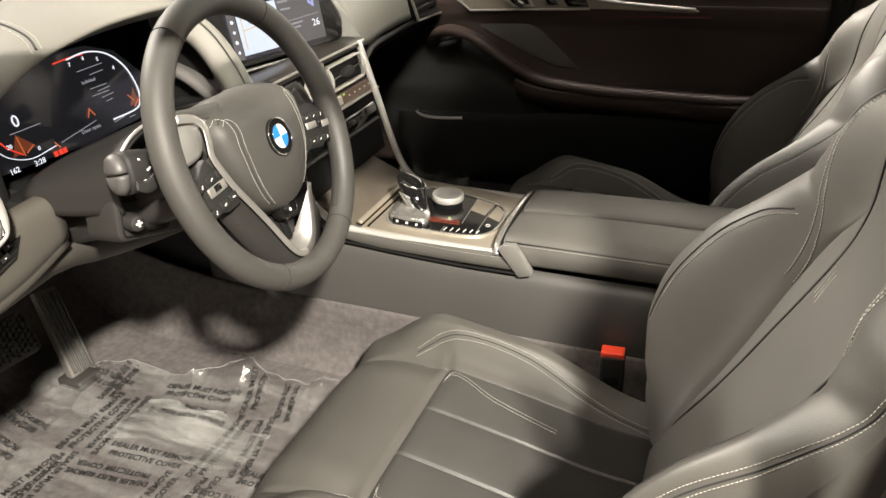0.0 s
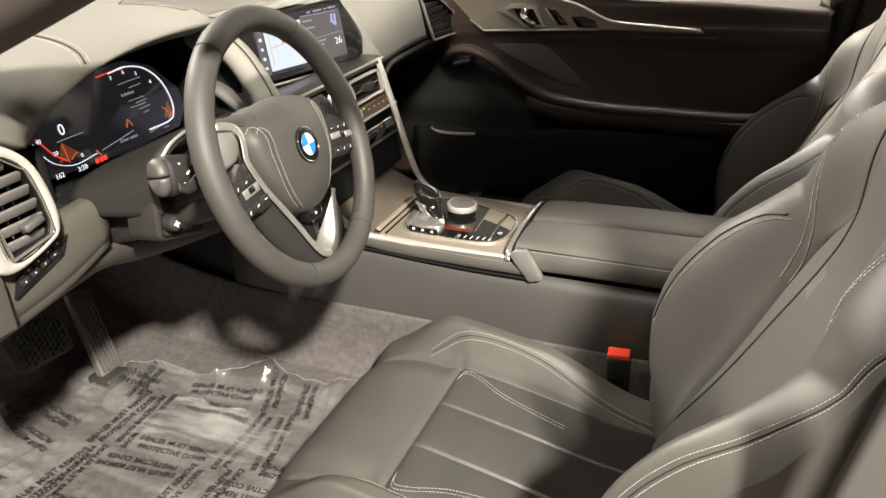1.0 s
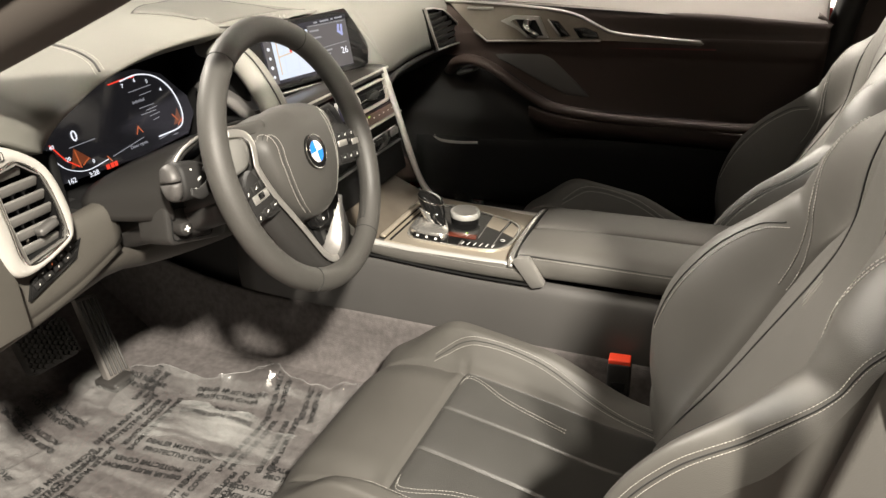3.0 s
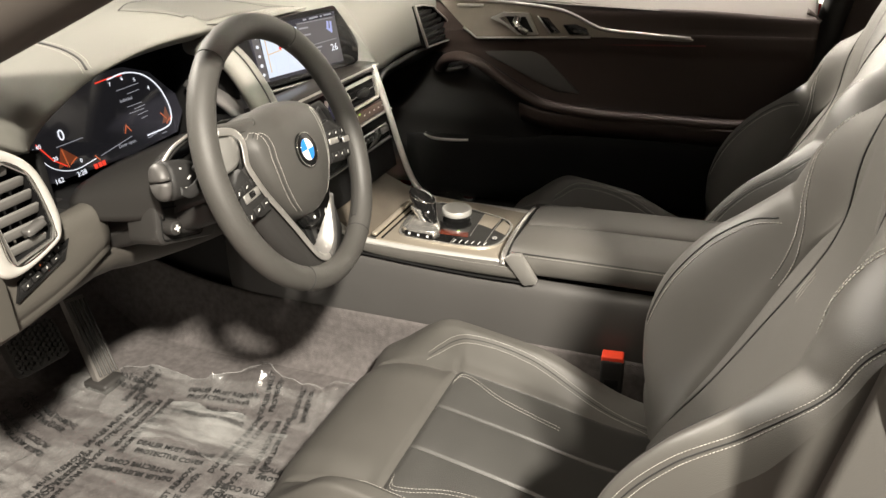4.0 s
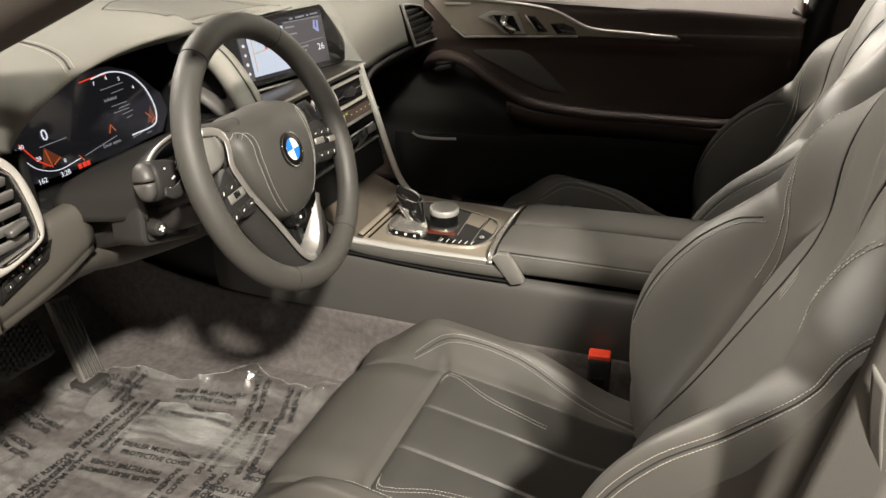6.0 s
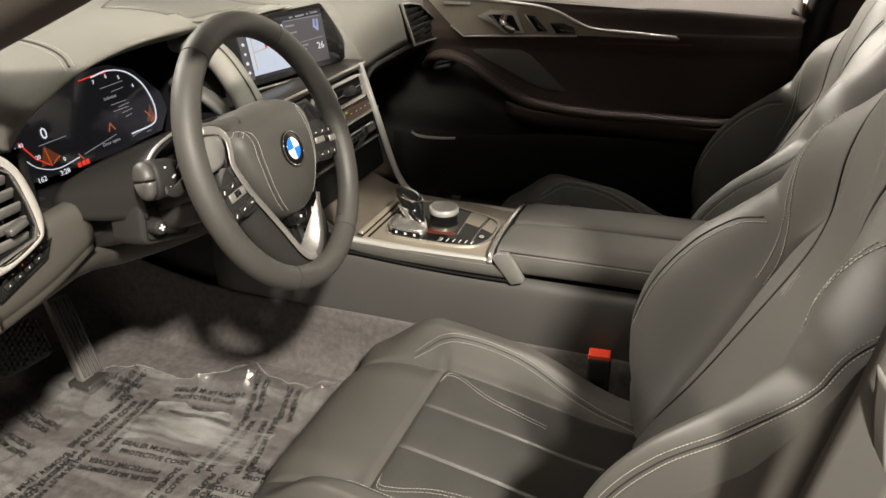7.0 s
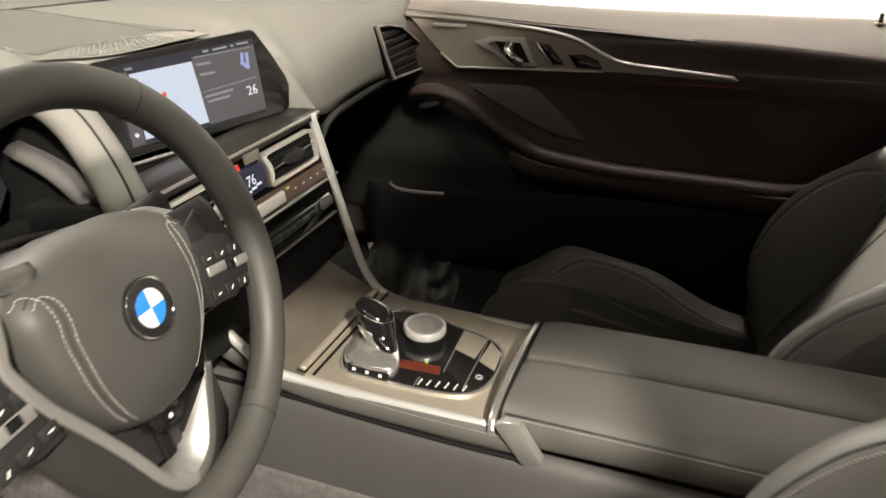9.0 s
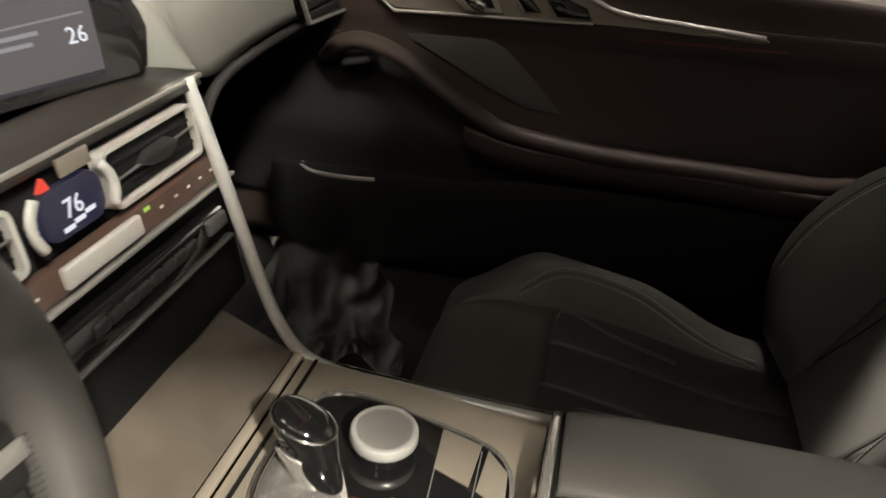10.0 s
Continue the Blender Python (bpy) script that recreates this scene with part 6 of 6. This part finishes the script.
part("foot", block((.055, .05, .02), Matrix.Translation((-1.0, .762, .262)), .006), RUBBER, ac, "black hinge foot")
br = thing("brake_pedal", (-1.06, .69, .37), "black rubber brake pedal with raised dots", "pedal")
PB = basis((-1.06, .70, .365), (0, 1, -.1), (-.45, 0, 1))
part("pad", plate(rounded(.105, .075, .014), .016, PB, .004), RUBBER, br, "black rubber pad", True, 40)
dots = bmesh.new()
for i in range(11):
    for j in range(7):
        bmesh.ops.create_cube(dots, size=.0055, matrix=on(PB, .001) @ pose(-.045 + .009 * i, -.03 + .010 * j + .005 * (i % 2), 0, 0, 0, 45))
part("dots", dots, RUBBER, br, "raised dots", False)
part("arm", tube(spline([(-1.075, .70, .37), (-1.14, .705, .46), (-1.20, .71, .58), (-1.22, .71, .68)], 12), .010, .016, 8, (0, 1, 0)), BLACK, br, "black arm")

# ---- polythene floor cover with print ----
cov = thing("floor_cover", (-.78, .68, FLOOR), "clear printed polythene protective cover lying on the footwell carpet", "floor cover")


def cover_z(x, y):
    w = noise.noise(V(x * 9, y * 9, 3.1)) * .006 + noise.noise(V(x * 23, y * 23, 7.7)) * .003
    loose = .16 + smooth01(.74, .86, y) + smooth01(-.88, -1.0, x) + smooth01(.60, .46, y)
    w += (1 - abs(noise.noise(V(x * 13 + y * 6, y * 10 - x * 4, 4.4)))) ** 9 * .0075 * loose
    w += (1 - abs(noise.noise(V(x * 30 + y * 12, y * 24 - x * 9, 1.7)))) ** 6 * .0040 * loose
    w += (1 - abs(noise.noise(V(x * 70, y * 62, 9)))) ** 4 * .0010 * loose
    edge = smooth01(.05, .0, .860 - y + .02 * noise.noise(V(x * 14, 0, 1))) * .030 + smooth01(.05, 0, x + 1.06) * .03
    return FLOOR + .012 + w + edge * (.6 + .8 * noise.noise(V(x * 18, y * 18, 0)))


FAR = ((-1.06, .79), (-1.006, .801), (-.971, .823), (-.895, .829), (-.81, .823), (-.783, .845), (-.728, .878), (-.699, .874), (-.637, .869), (-.58, .872), (-.46, .87))
nx, ny = 260, 190
rows, edge_line = [], []
for i in range(nx):
    x = -1.06 + .60 * i / (nx - 1)
    far = lerp_list(FAR, x) + .004 * noise.noise(V(x * 40, 5, 2)) + .004 * noise.noise(V(x * 13, 5, 2))
    edge_line.append((x, far, cover_z(x, far)))
    rows.append([(x, .44 + (far - .44) * j / (ny - 1), cover_z(x, .44 + (far - .44) * j / (ny - 1))) for j in range(ny)])
# Pale thread that paints the glint along each film's cut edge.
GLINT = material("edge_glint", (.8, .8, .78), .2, alpha=.16, blotch=.3, blotch_scale=60)
sh = part("sheet", lattice(rows), FILM, cov, "crinkled clear polythene sheet")
sh.visible_shadow = False
# Milky layer laid on the sheet as its glare patch.
fold = part("glare_layer", lattice([[(x + .10 * (y - .66), y, cover_z(x + .10 * (y - .66), y) + .002) for y in np.linspace(.668 + .012 * math.sin(x * 31), .765 - .02 * smooth01(-.72, -.6, x) + .006 * math.sin(x * 60), 30)] for x in np.linspace(-.85, -.60, 60)]), GLARE, cov, "milky layer of film added for the glare")
part("sheet_edge", tube([V(*p) + V(0, 0, .0004) for p in edge_line[::3]], .0005, n=5), GLINT, cov, "pale line painted for the glint on the film's cut edge")
fold.visible_shadow = False
# Pale streaks in this haze imitate light caught on the folds.
DULLFILM = film("dull_polythene", 0.0, 0.22, 0.22, (6.0, 1.2, 1.0))
far_cov = thing("crumpled_film", (-.74, 1.64, FLOOR), "clear crumpled polythene film on the dark passenger floor", "plastic film")


def heap(x, y):
    """Two long soft folds, crumpled towards the tunnel."""
    u = x + .42 * (y - 1.795) + .812
    loose = .08 + .6 * smooth01(1.64, 1.54, y)
    return FLOOR + .016 + .030 * (.5 + .5 * math.cos(2 * math.pi * u / .098)) ** 1.5 + loose * (.020 * abs(noise.noise(V(x * 16, y * 9, 2))) + .010 * abs(noise.noise(V(x * 40, y * 28, 5))))


def far_sheet(q, y):
    x = -.865 - .40 * (y - 1.81) + .22 * q + .008 * math.sin(y * 40 + q * 3)
    return V(x, y, heap(x, y))


hp = part("sheet", lattice([[far_sheet(q, y) for y in np.linspace(1.50, 1.825, 80)] for q in np.linspace(0, 1, 80)]), DULLFILM, far_cov, "clear softly folded sheet")
part("sheet_edge", tube([far_sheet(q, 1.502) + V(0, 0, .0004) for q in np.linspace(0, 1, 50)], .0004, n=5), GLINT, far_cov, "pale line painted for the glint on the film's cut edge")
hp.visible_shadow = False
PRINT = material("black_print", (.02, .02, .02), .5, blotch=.1)
LINE1, LINE2 = "DEALER MUST REMOVE", "PROTECTIVE COVER"


def print_block(x, y, ang, size=.0138):
    """Two lines of bold print, draped on the sheet and cut off at its far edge."""
    bm = join(lettering(LINE1, size, Matrix(), 0, "CENTER", .022), lettering(LINE2, size, Matrix.Translation((0, -size * 1.28, 0)), 0, "CENTER", .022))
    bmesh.ops.transform(bm, matrix=pose(x, y, 0, 0, 0, ang), verts=bm.verts)
    lost = [f for f in bm.faces if f.calc_center_median().y > lerp_list(FAR, f.calc_center_median().x) - .006]
    bmesh.ops.delete(bm, geom=lost, context="FACES")
    for v in bm.verts:
        v.co.z = cover_z(v.co.x, v.co.y) + .0012
    part("print", bm, PRINT, cov, "bold black print", False)


for x, y, a in ((-.765, .804, 6), (-.754, .751, 184), (-.750, .657, 6), (-.778, .598, 187), (-.658, .708, 91), (-.612, .852, -72), (-.683, .852, 105), (-.891, .685, 90), (-.845, .695, -84),
                (-1.017, .651, -11), (-1.013, .589, 168), (-.890, .532, 84), (-.861, .547, -86), (-.600, .718, -77), (-.688, .566, 91), (-.622, .579, -93), (-.520, .670, 3), (-.570, .610, 185),
                (-.784, .506, 8), (-1.018, .505, -12), (-.968, .779, -2), (-.930, .800, 100)):
    print_block(x, y, a)
